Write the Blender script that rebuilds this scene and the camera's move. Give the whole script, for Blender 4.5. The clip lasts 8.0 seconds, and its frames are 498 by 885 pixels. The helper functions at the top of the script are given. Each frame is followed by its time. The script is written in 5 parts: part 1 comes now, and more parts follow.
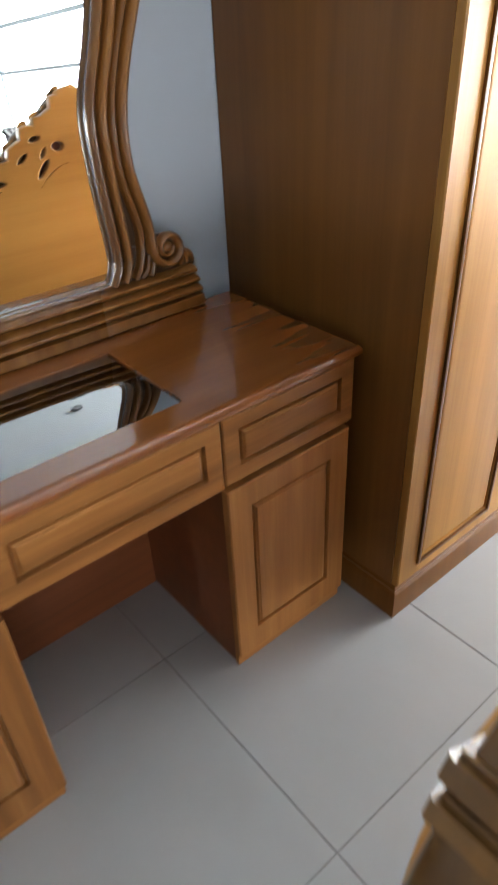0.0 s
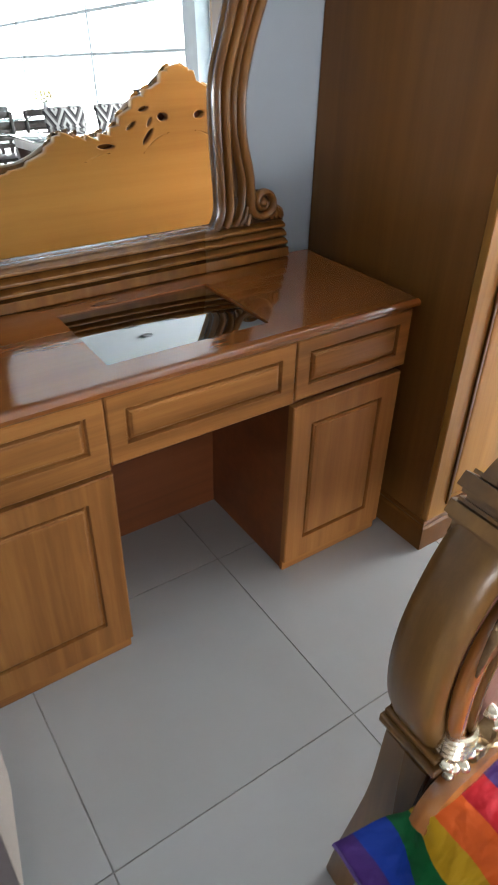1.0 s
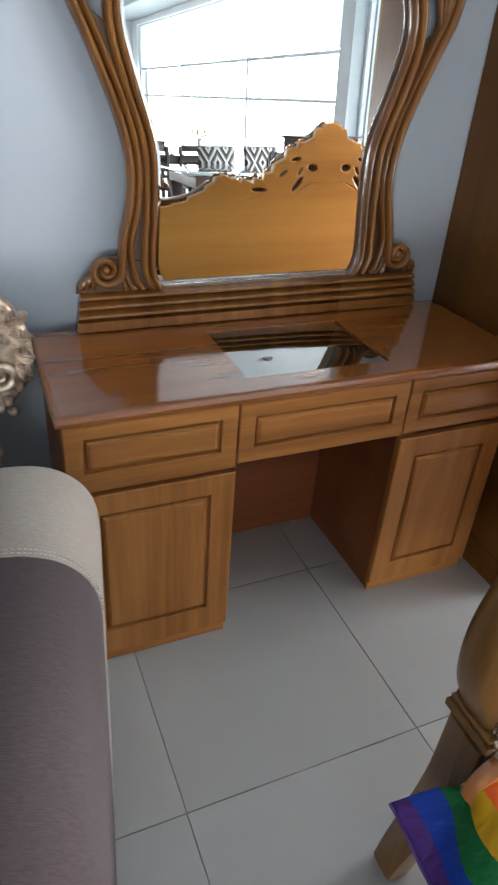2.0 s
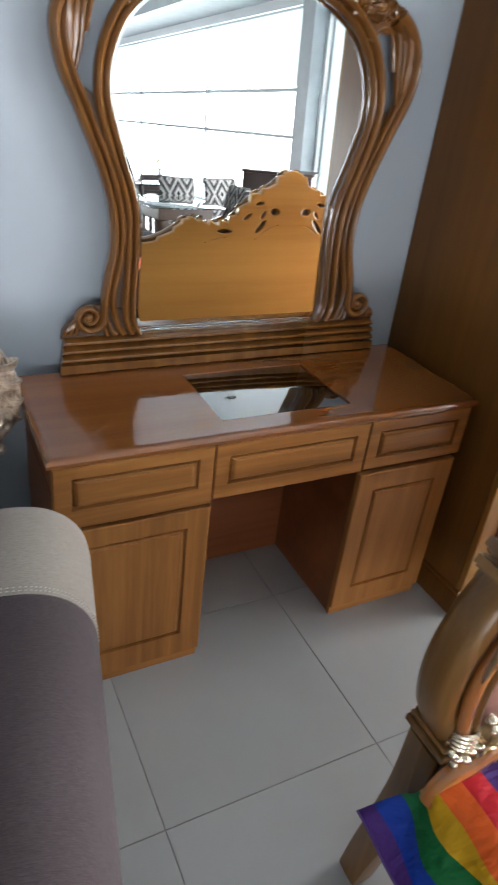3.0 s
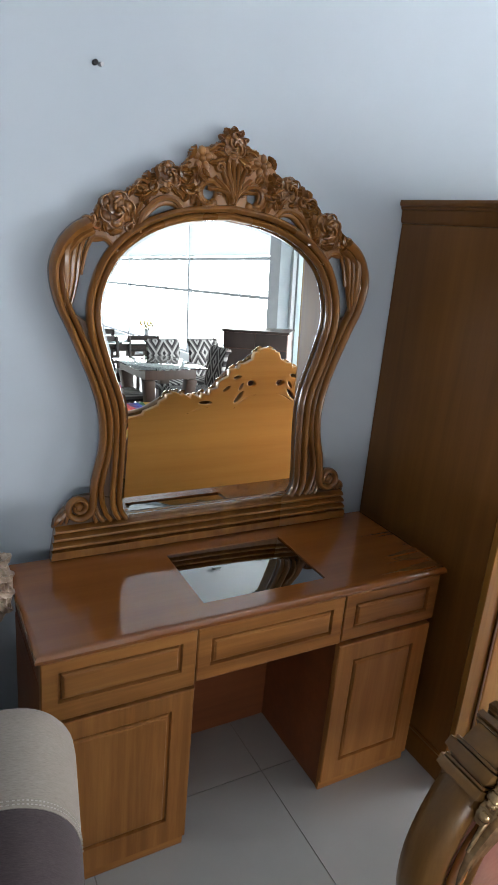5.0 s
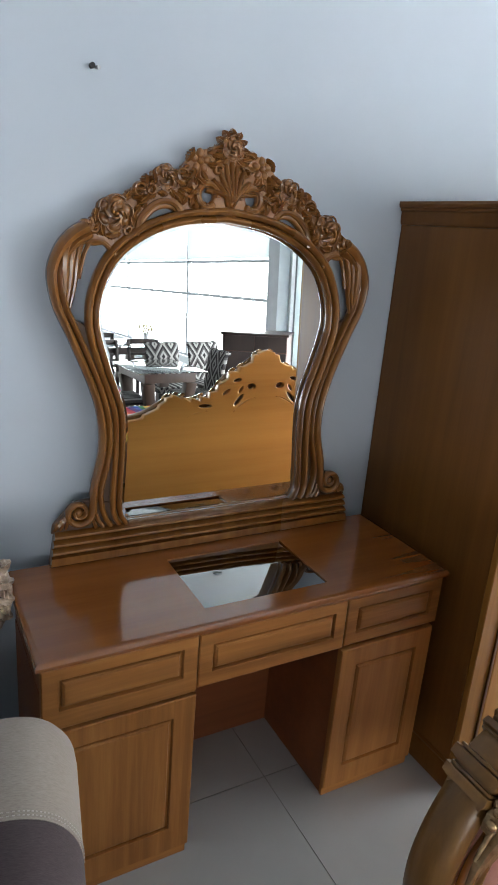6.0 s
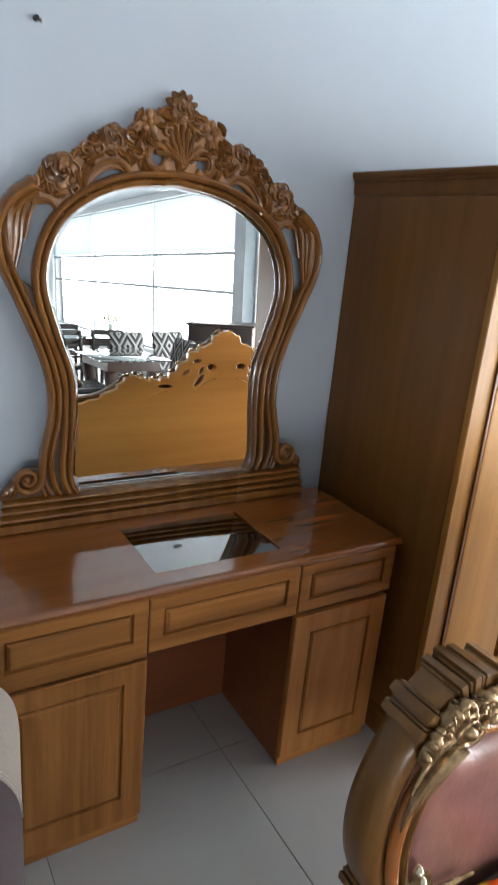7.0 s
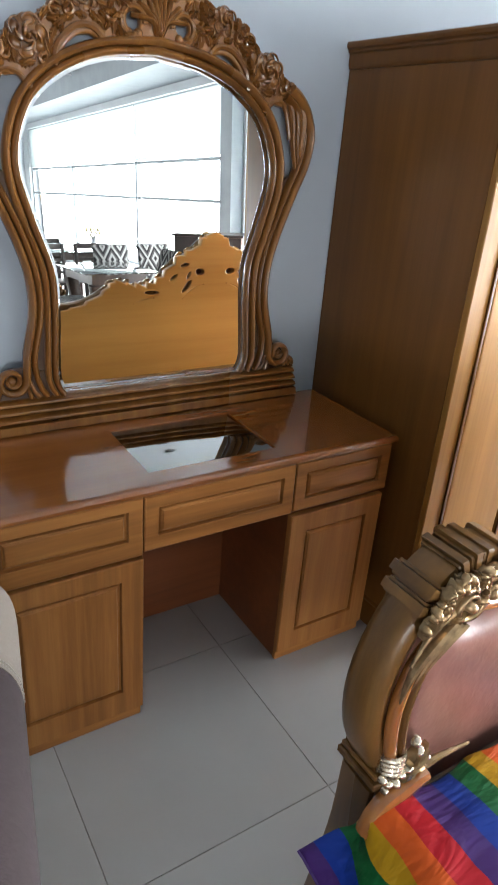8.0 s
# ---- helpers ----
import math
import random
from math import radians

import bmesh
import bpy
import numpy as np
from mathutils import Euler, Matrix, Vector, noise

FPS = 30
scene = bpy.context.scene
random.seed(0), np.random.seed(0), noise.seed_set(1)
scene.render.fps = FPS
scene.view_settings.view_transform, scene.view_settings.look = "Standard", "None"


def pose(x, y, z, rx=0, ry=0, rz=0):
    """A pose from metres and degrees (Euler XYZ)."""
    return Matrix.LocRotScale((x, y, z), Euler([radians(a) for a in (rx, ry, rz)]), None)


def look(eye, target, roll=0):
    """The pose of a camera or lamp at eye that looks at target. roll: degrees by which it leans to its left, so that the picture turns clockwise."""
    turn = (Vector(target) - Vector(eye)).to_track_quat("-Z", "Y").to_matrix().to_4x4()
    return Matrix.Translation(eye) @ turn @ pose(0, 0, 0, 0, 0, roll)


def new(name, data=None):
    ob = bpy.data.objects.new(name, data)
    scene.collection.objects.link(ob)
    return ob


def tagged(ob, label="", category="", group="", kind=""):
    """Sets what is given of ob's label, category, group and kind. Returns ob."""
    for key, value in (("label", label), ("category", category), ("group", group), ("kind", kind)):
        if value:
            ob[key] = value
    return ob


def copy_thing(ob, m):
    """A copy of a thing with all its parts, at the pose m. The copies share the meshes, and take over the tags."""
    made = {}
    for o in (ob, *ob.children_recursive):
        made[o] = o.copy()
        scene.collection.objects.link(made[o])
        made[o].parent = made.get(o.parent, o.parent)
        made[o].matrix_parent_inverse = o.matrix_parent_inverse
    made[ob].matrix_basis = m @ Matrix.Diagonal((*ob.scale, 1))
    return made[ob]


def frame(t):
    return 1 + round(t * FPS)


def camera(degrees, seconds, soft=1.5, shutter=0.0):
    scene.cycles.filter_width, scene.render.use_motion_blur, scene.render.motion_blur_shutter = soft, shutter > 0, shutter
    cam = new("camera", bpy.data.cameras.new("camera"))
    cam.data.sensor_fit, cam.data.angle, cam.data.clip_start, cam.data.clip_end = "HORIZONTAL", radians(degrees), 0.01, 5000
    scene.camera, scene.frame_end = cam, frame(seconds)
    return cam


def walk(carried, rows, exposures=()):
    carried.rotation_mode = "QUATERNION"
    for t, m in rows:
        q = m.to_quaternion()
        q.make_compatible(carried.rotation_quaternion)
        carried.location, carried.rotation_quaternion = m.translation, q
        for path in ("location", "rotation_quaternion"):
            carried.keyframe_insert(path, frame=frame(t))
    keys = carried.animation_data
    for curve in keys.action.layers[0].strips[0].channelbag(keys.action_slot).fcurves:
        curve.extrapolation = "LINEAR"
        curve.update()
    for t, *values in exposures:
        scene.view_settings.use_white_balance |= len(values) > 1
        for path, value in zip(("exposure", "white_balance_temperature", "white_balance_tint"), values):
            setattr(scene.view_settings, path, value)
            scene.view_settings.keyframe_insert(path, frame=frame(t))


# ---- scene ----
cam = camera(42.0, 8.0, 1.3, 0.5)
PATH = [
    (0, (0.283, -1.283, 1.351), (1.303, 0.012, 0.219), -3.1),
    (0.2, (0.247, -1.336, 1.34), (1.22, -0.022, 0.188), -3.1),
    (0.5, (0.171, -1.399, 1.333), (1.118, -0.064, 0.185), 0.7),
    (1, (0.033, -1.487, 1.343), (0.969, -0.13, 0.211), 1.2),
    (1.5, (-0.026, -1.553, 1.393), (0.841, -0.123, 0.296), 5.0),
    (1.7, (-0.055, -1.596, 1.392), (0.681, -0.09, 0.303), 3.9),
    (2.8, (-0.199, -1.652, 1.487), (0.538, -0.089, 0.48), 5.7),
    (3, (-0.193, -1.675, 1.504), (0.661, -0.163, 0.512), 7.0),
    (3.5, (-0.203, -1.701, 1.555), (0.698, -0.202, 0.586), 6.9),
    (4, (-0.206, -1.714, 1.606), (0.695, -0.195, 0.666), 6.2),
    (4.5, (-0.207, -1.727, 1.67), (0.712, -0.093, 0.975), 5.4),
    (5, (-0.21, -1.736, 1.681), (0.718, -0.077, 1.06), 5.0),
    (6.5, (-0.195, -1.721, 1.680), (0.741, -0.062, 1.070), 4.2),
    (7, (-0.165, -1.770, 1.593), (0.845, -0.150, 0.984), 5.2),
    (7.5, (-0.170, -1.750, 1.559), (0.862, -0.214, 0.807), 5.0),
    (8, (-0.150, -1.751, 1.513), (0.850, -0.231, 0.684), 4.5),
]
walk(cam, [(t, look(eye, target, roll)) for t, eye, target, roll in PATH],
     exposures=[(0, 0.36), (0.5, 0.38), (1.5, 0.23), (3.0, 0.07), (4.0, -0.05), (4.7, -0.26), (6.5, -0.28), (7.2, -0.20), (8.0, 0.03)])

# ---- world, light, exposure ----
world = bpy.data.worlds.new("sky")
scene.world = world
world.use_nodes = True
wn = world.node_tree
sky = wn.nodes.new("ShaderNodeTexSky")
sky.sky_type, sky.sun_disc = "NISHITA", False
sky.sun_elevation, sky.sun_rotation = radians(40), radians(150)
wn.links.new(sky.outputs[0], wn.nodes["Background"].inputs[0])
wn.nodes["Background"].inputs[1].default_value = 0.08
scene.view_settings.exposure = 0.0


def area_lamp(name, m, w, h, power, colour):
    lamp = bpy.data.lights.new(name, "AREA")
    lamp.shape, lamp.size, lamp.size_y, lamp.energy, lamp.color = "RECTANGLE", w, h, power, colour
    ob = new(name, lamp)
    ob.matrix_world = m
    return ob


ROOM_L, ROOM_R, ROOM_S, ROOM_H = -9.0, 4.0, -15.0, 3.0
WIN_A, WIN_B = -5.46, -14.6  # the glazed stretch of the east wall
WIN2_A, WIN2_B = -0.08, -5.12  # a second glazed stretch, nearer to the wardrobe
WIN3_A, WIN3_B = -1.4, -8.7  # unseen opening added in the south wall for fill light
# daylight entering through the two glazed stretches of the east front
area_lamp("window_daylight_far", look((ROOM_R + 0.17, (WIN_A + WIN_B) / 2, 1.45), (0, (WIN_A + WIN_B) / 2, 1.35)), 8.8, 2.3, 800, (0.95, 0.975, 1.0))
area_lamp("window_daylight_near", look((ROOM_R + 0.17, (WIN2_A + WIN2_B) / 2, 1.45), (0, (WIN2_A + WIN2_B) / 2, 1.35)), 4.9, 2.25, 850, (0.95, 0.975, 1.0))
# fill light from an added, unseen window at the south end of the showroom
area_lamp("south_fill_light", look(((WIN3_A + WIN3_B) / 2, ROOM_S - 0.17, 1.45), ((WIN3_A + WIN3_B) / 2, 0, 1.35)), 7.2, 2.3, 1150, (0.97, 0.98, 1.0))


# ---- materials ----
def mat(name, rough=0.5, metal=0.0, spec=0.5, coat=0.0, coat_rough=0.05):
    m = bpy.data.materials.new(name)
    m.use_nodes = True
    b = m.node_tree.nodes["Principled BSDF"]
    b.inputs["Roughness"].default_value = rough
    b.inputs["Metallic"].default_value = metal
    b.inputs["Specular IOR Level"].default_value = spec
    b.inputs["Coat Weight"].default_value = coat
    b.inputs["Coat Roughness"].default_value = coat_rough
    return m, m.node_tree.nodes, m.node_tree.links, b


def ramp(nodes, stops):
    r = nodes.new("ShaderNodeValToRGB")
    while len(r.color_ramp.elements) < len(stops):
        r.color_ramp.elements.new(0.5)
    for e, (p, c) in zip(r.color_ramp.elements, stops):
        e.position, e.color = p, (*c, 1)
    return r


def coords(nodes, links, scale, kind="Object"):
    tc = nodes.new("ShaderNodeTexCoord")
    mp = nodes.new("ShaderNodeMapping")
    mp.inputs["Scale"].default_value = scale
    links.new(tc.outputs[kind], mp.inputs["Vector"])
    return mp.outputs["Vector"]


def noise_tex(nodes, links, vec, scale, detail=4.0, rough=0.55, distort=0.0):
    n = nodes.new("ShaderNodeTexNoise")
    n.inputs["Scale"].default_value = scale
    n.inputs["Detail"].default_value = detail
    n.inputs["Roughness"].default_value = rough
    n.inputs["Distortion"].default_value = distort
    links.new(vec, n.inputs["Vector"])
    return n.outputs["Fac"]


def bump(nodes, links, b, height, strength, dist=0.002):
    bp = nodes.new("ShaderNodeBump")
    bp.inputs["Strength"].default_value = strength
    bp.inputs["Distance"].default_value = dist
    links.new(height, bp.inputs["Height"])
    links.new(bp.outputs["Normal"], b.inputs["Normal"])


def mixed(nodes, links, fac, a, b, mode="MIX", amount=None):
    x = nodes.new("ShaderNodeMix")
    x.data_type, x.blend_type = "RGBA", mode
    if amount is not None:
        x.inputs["Factor"].default_value = amount
    else:
        links.new(fac, x.inputs["Factor"])
    for sock, v in ((x.inputs["A"], a), (x.inputs["B"], b)):
        if isinstance(v, tuple):
            sock.default_value = (*v, 1)
        else:
            links.new(v, sock)
    return x.outputs["Result"]


def wood(name, axis, dark, mid, light, rough=0.42, coat=0.08, coat_rough=0.10, grain=1.0, relief=0.12):
    """Varnished wood, the grain running along axis."""
    m, nodes, links, b = mat(name, rough, 0, 0.5, coat, coat_rough)
    s = [34 * grain, 34 * grain, 34 * grain]
    s["xyz".index(axis)] = 1.6 * grain
    vec = coords(nodes, links, s)
    oi = nodes.new("ShaderNodeObjectInfo")
    add = nodes.new("ShaderNodeVectorMath")
    add.operation = "ADD"
    sc = nodes.new("ShaderNodeVectorMath")
    sc.operation = "SCALE"
    sc.inputs[0].default_value = (37, 53, 71)
    links.new(oi.outputs["Random"], sc.inputs["Scale"])
    links.new(vec, add.inputs[0])
    links.new(sc.outputs[0], add.inputs[1])
    v = add.outputs[0]
    fine = noise_tex(nodes, links, v, 1.0, 6, 0.62, 0.2)
    broad = noise_tex(nodes, links, v, 0.14, 2, 0.5, 0.1)
    r = ramp(nodes, [(0.32, dark), (0.5, mid), (0.70, light)])
    links.new(fine, r.inputs[0])
    r2 = ramp(nodes, [(0.3, tuple(c * 0.62 for c in mid)), (0.7, tuple(min(1, c * 1.32) for c in light))])
    links.new(broad, r2.inputs[0])
    col = mixed(nodes, links, None, r.outputs[0], r2.outputs[0], "MIX", 0.5)
    links.new(col, b.inputs["Base Color"])
    rr = nodes.new("ShaderNodeMapRange")
    rr.inputs["To Min"].default_value, rr.inputs["To Max"].default_value = rough * 0.8, rough * 1.3
    links.new(broad, rr.inputs["Value"])
    if relief:
        links.new(rr.outputs[0], b.inputs["Roughness"])
        bump(nodes, links, b, fine, relief, 0.0006)
    return m


def speckled(name, a, b_, scale, rough, metal=0.0, bumps=0.1, dist=0.002, spec=0.5, coat=0.0, fine=None):
    m, nodes, links, b = mat(name, rough, metal, spec, coat)
    v = coords(nodes, links, (1, 1, 1))
    n = noise_tex(nodes, links, v, scale, 6)
    r = ramp(nodes, [(0.35, a), (0.65, b_)])
    links.new(n, r.inputs[0])
    links.new(r.outputs[0], b.inputs["Base Color"])
    h = noise_tex(nodes, links, v, fine or scale * 6, 3)
    bump(nodes, links, b, h, bumps, dist)
    return m


HONEY = ((0.112, 0.041, 0.012), (0.222, 0.087, 0.024), (0.365, 0.165, 0.050))
oak_x = wood("varnished_wood_across", "x", *HONEY, rough=0.34, coat=0.03, coat_rough=0.15)
oak_z = wood("varnished_wood_upright", "z", *HONEY, rough=0.36, coat=0.03, coat_rough=0.15)
for m_ in (oak_x, oak_z):
    m_.node_tree.nodes["Principled BSDF"].inputs["Specular IOR Level"].default_value = 0.13
oak_top = wood("polished_table_wood", "x", (0.140, 0.042, 0.009), (0.182, 0.056, 0.011), (0.222, 0.074, 0.016), 0.16, 0.8, 0.03, 1.0, 0.0)
# darker than the doors: shade of the side turned from the windows, in colour
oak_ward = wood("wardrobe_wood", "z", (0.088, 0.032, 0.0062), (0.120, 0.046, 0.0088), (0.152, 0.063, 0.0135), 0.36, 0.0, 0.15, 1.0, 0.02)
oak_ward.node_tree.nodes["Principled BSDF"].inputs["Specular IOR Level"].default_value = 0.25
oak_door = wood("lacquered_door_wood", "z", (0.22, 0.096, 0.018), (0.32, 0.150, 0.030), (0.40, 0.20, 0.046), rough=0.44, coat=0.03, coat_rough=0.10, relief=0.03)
oak_door.node_tree.nodes["Principled BSDF"].inputs["Specular IOR Level"].default_value = 0.25
# shade of the kneehole and door gaps is put into this carcass colour
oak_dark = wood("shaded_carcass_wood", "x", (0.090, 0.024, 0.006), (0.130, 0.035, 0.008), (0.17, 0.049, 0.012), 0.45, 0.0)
carved = wood("carved_walnut_stain", "z", (0.075, 0.027, 0.006), (0.150, 0.057, 0.012), (0.235, 0.100, 0.023), 0.26, 0.25, 0.10, 0.7, 0.05)
# dark ground colour carries the groove shade as well as the glaze
carved_ground = wood("groove_shade_glazed_ground", "z", (0.022, 0.009, 0.003), (0.045, 0.018, 0.005), (0.080, 0.034, 0.009), 0.45, 0.1, 0.2, 0.7)
back_panel = wood("raw_golden_panel", "x", (0.44, 0.19, 0.040), (0.53, 0.255, 0.058), (0.60, 0.31, 0.08), 0.30, 0.8, 0.10, 0.6)
post_wood = wood("bed_post_wood", "z", (0.030, 0.013, 0.004), (0.092, 0.043, 0.012), (0.20, 0.098, 0.027), 0.27, 0.15, 0.10, 0.8)
post_wood.node_tree.nodes["Principled BSDF"].inputs["Specular IOR Level"].default_value = 0.3
dark_wood = wood("dark_dining_wood", "z", (0.010, 0.006, 0.005), (0.018, 0.011, 0.009), (0.030, 0.019, 0.015), 0.45, 0.1)
gilt = speckled("gilded_carving", (0.16, 0.098, 0.045), (0.40, 0.27, 0.14), 45, 0.20, 0.65, 0.10)
silver_gilt = speckled("silver_gilt_beads", (0.46, 0.38, 0.27), (0.80, 0.72, 0.58), 60, 0.18, 0.85, 0.1)
antique = speckled("antique_silver_gilt", (0.24, 0.17, 0.125), (0.66, 0.55, 0.44), 45, 0.30, 0.5, 0.2)
leather = speckled("rose_brown_leather", (0.185, 0.083, 0.064), (0.275, 0.128, 0.102), 11, 0.34, 0, 0.35, 0.006, 0.5, 0.05, 24)
wall_paint = speckled("pale_blue_grey_paint", (0.355, 0.40, 0.45), (0.375, 0.42, 0.47), 2.2, 0.6, 0, 0.06, 0.001, 0.4, 0, 260)
ceiling_paint = speckled("grey_white_ceiling_paint", (0.42, 0.44, 0.45), (0.46, 0.48, 0.49), 2.0, 0.7, 0, 0.04, 0.001)
white_paint = speckled("white_paint", (0.62, 0.65, 0.67), (0.66, 0.69, 0.71), 2.0, 0.6, 0, 0.04, 0.001)
grout = speckled("grey_grout", (0.16, 0.15, 0.14), (0.26, 0.25, 0.24), 30, 0.9, 0, 0.3)
metal_grey = speckled("grey_metal", (0.32, 0.33, 0.34), (0.40, 0.41, 0.42), 40, 0.35, 0.8, 0.05)
black_void = speckled("black_fabric", (0.012, 0.012, 0.014), (0.02, 0.02, 0.022), 80, 0.8)


def tile_material():
    m, nodes, links, b = mat("porcelain_tile", 0.2, 0, 0.5)
    v = coords(nodes, links, (1, 1, 1))
    oi = nodes.new("ShaderNodeObjectInfo")
    n = noise_tex(nodes, links, v, 1.7, 5, 0.6, 0.4)
    r = ramp(nodes, [(0.3, (0.325, 0.33, 0.33)), (0.7, (0.365, 0.37, 0.37))])
    links.new(n, r.inputs[0])
    tint = ramp(nodes, [(0, (0.95, 0.95, 0.95)), (1, (1, 1, 1))])
    links.new(oi.outputs["Random"], tint.inputs[0])
    links.new(mixed(nodes, links, None, r.outputs[0], tint.outputs[0], "MULTIPLY", 1.0), b.inputs["Base Color"])
    smear = noise_tex(nodes, links, v, 5, 4)
    rr = nodes.new("ShaderNodeMapRange")
    rr.inputs["To Min"].default_value, rr.inputs["To Max"].default_value = 0.22, 0.28
    links.new(smear, rr.inputs["Value"])
    links.new(rr.outputs[0], b.inputs["Roughness"])
    bump(nodes, links, b, noise_tex(nodes, links, v, 3, 2), 0.05, 0.002)
    return m


tile_mat = tile_material()


def fabric(name, a, b_, scale=420.0, stretch=(1, 6, 1)):
    m, nodes, links, b = mat(name, 0.85, 0, 0.25)
    v = coords(nodes, links, stretch)
    n = noise_tex(nodes, links, v, scale * 0.25, 6, 0.7)
    r = ramp(nodes, [(0.3, a), (0.7, b_)])
    links.new(n, r.inputs[0])
    links.new(r.outputs[0], b.inputs["Base Color"])
    b.inputs["Sheen Weight"].default_value = 0.08
    bump(nodes, links, b, noise_tex(nodes, links, v, scale, 3), 0.35, 0.001)
    return m


taupe = fabric("taupe_weave", (0.23, 0.195, 0.168), (0.34, 0.295, 0.258))
plum = fabric("dark_plum_weave", (0.032, 0.022, 0.024), (0.066, 0.048, 0.051))
thread = fabric("pale_thread", (0.42, 0.38, 0.34), (0.5, 0.46, 0.42))


def mirror_material(name, colour):
    m, nodes, links, b = mat(name, 0.0, 1.0)
    b.inputs["Base Color"].default_value = (*colour, 1)
    return m


mirror_mat = mirror_material("silvered_glass", (0.90, 0.93, 0.93))
inset_mat = mirror_material("dark_tinted_mirror_glass", (0.31, 0.32, 0.325))


def glass_material(name, colour, rough=0.0):
    m, nodes, links, b = mat(name, rough)
    b.inputs["Base Color"].default_value = (*colour, 1)
    b.inputs["Transmission Weight"].default_value = 1.0
    return m


glass_mat = glass_material("clear_glass", (0.9, 0.96, 0.94))


# ---- building helpers ----
def thing(name, label, category, at=(0, 0, 0), group="", kind=""):
    ob = new(name)
    ob.empty_display_size = 0.05
    ob.location = at
    return tagged(ob, label, category, group, kind)


def mesh_of(name, bm, material, smooth=40):
    bmesh.ops.recalc_face_normals(bm, faces=bm.faces)
    me = bpy.data.meshes.new(name)
    bm.to_mesh(me)
    bm.free()
    me.materials.append(material)
    if smooth:
        me.polygons.foreach_set("use_smooth", [True] * len(me.polygons))
        me.set_sharp_from_angle(angle=radians(smooth))
    return me


def part(name, bm, material, parent, label="", smooth=40):
    """One mesh object under a thing; the vertices are in the parent's space."""
    ob = new(name, mesh_of(name, bm, material, smooth))
    ob.parent = parent
    return tagged(ob, label)


def add_box(bm, x0, x1, y0, y1, z0, z1, bevel=0.0, segs=2):
    vs = [bm.verts.new((x, y, z)) for x in (x0, x1) for y in (y0, y1) for z in (z0, z1)]
    fs = [bm.faces.new([vs[i] for i in f]) for f in ((0, 1, 3, 2), (4, 6, 7, 5), (0, 4, 5, 1), (2, 3, 7, 6), (0, 2, 6, 4), (1, 5, 7, 3))]
    if bevel:
        es = list({e for f in fs for e in f.edges})
        bmesh.ops.bevel(bm, geom=es, offset=bevel, segments=segs, profile=0.7, affect="EDGES")
    return bm


def box(*a, **k):
    return add_box(bmesh.new(), *a, **k)


def loft(bm, rings, closed=True, caps=True):
    """Skin between rings of points of equal count."""
    rows = [[bm.verts.new(p) for p in r] for r in rings]
    n = len(rows[0])
    for a, b in zip(rows, rows[1:]):
        for i in range(n if closed else n - 1):
            j = (i + 1) % n
            bm.faces.new((a[i], a[j], b[j], b[i]))
    if caps and closed:
        bm.faces.new(rows[0][::-1])
        bm.faces.new(rows[-1])
    return bm


def spline(pts, n):
    """Catmull-Rom through control points, n samples."""
    P = [Vector(p) for p in pts]
    P = [2 * P[0] - P[1]] + P + [2 * P[-1] - P[-2]]
    out = []
    m = len(P) - 3
    for k in range(n):
        u = k / (n - 1) * m
        i = min(int(u), m - 1)
        t = u - i
        a, b, c, d = P[i:i + 4]
        out.append(0.5 * (2 * b + (c - a) * t + (2 * a - 5 * b + 4 * c - d) * t * t + (3 * b - a - 3 * c + d) * t ** 3))
    return out


def tube(bm, pts, radius, sides=8, up=(0, 1, 0), flat=1.0, caps=True):
    """A rod swept along pts; radius a number or a function of 0..1; flat: height along up against width."""
    rings = []
    up = Vector(up)
    n = len(pts)
    for k, p in enumerate(pts):
        p = Vector(p)
        d = (Vector(pts[min(k + 1, n - 1)]) - Vector(pts[max(k - 1, 0)])).normalized()
        s = d.cross(up).normalized()
        w = s.cross(d).normalized()
        r = radius(k / (n - 1)) if callable(radius) else radius
        rings.append([p + s * (r * math.cos(a)) + w * (r * flat * math.sin(a)) for a in (2 * math.pi * i / sides for i in range(sides))])
    return loft(bm, rings, True, caps)


def plate(name, outlines, depth, bevel, material, parent, m=None, label="", res=2, smooth=40):
    """A flat board in the XZ plane, with holes for the further outlines, depth thick and rounded at the rim."""
    cu = bpy.data.curves.new(name, "CURVE")
    cu.dimensions, cu.fill_mode, cu.extrude, cu.bevel_depth, cu.bevel_resolution = "2D", "BOTH", max(depth / 2 - bevel, 0), bevel, res
    for o in outlines:
        sp = cu.splines.new("POLY")
        sp.points.add(len(o) - 1)
        for q, (x, z) in zip(sp.points, o):
            q.co = (x, z, 0, 1)
        sp.use_cyclic_u = True
    tmp = bpy.data.objects.new(name, cu)
    scene.collection.objects.link(tmp)
    bpy.context.view_layer.update()
    me = bpy.data.meshes.new_from_object(tmp.evaluated_get(bpy.context.evaluated_depsgraph_get()))
    bpy.data.objects.remove(tmp)
    bpy.data.curves.remove(cu)
    me.transform(Matrix.Rotation(radians(90), 4, "X"))
    if m is not None:
        me.transform(m)
    me.materials.clear()
    me.materials.append(material)
    me.polygons.foreach_set("use_smooth", [True] * len(me.polygons))
    me.set_sharp_from_angle(angle=radians(smooth))
    ob = new(name, me)
    ob.parent = parent
    return tagged(ob, label)


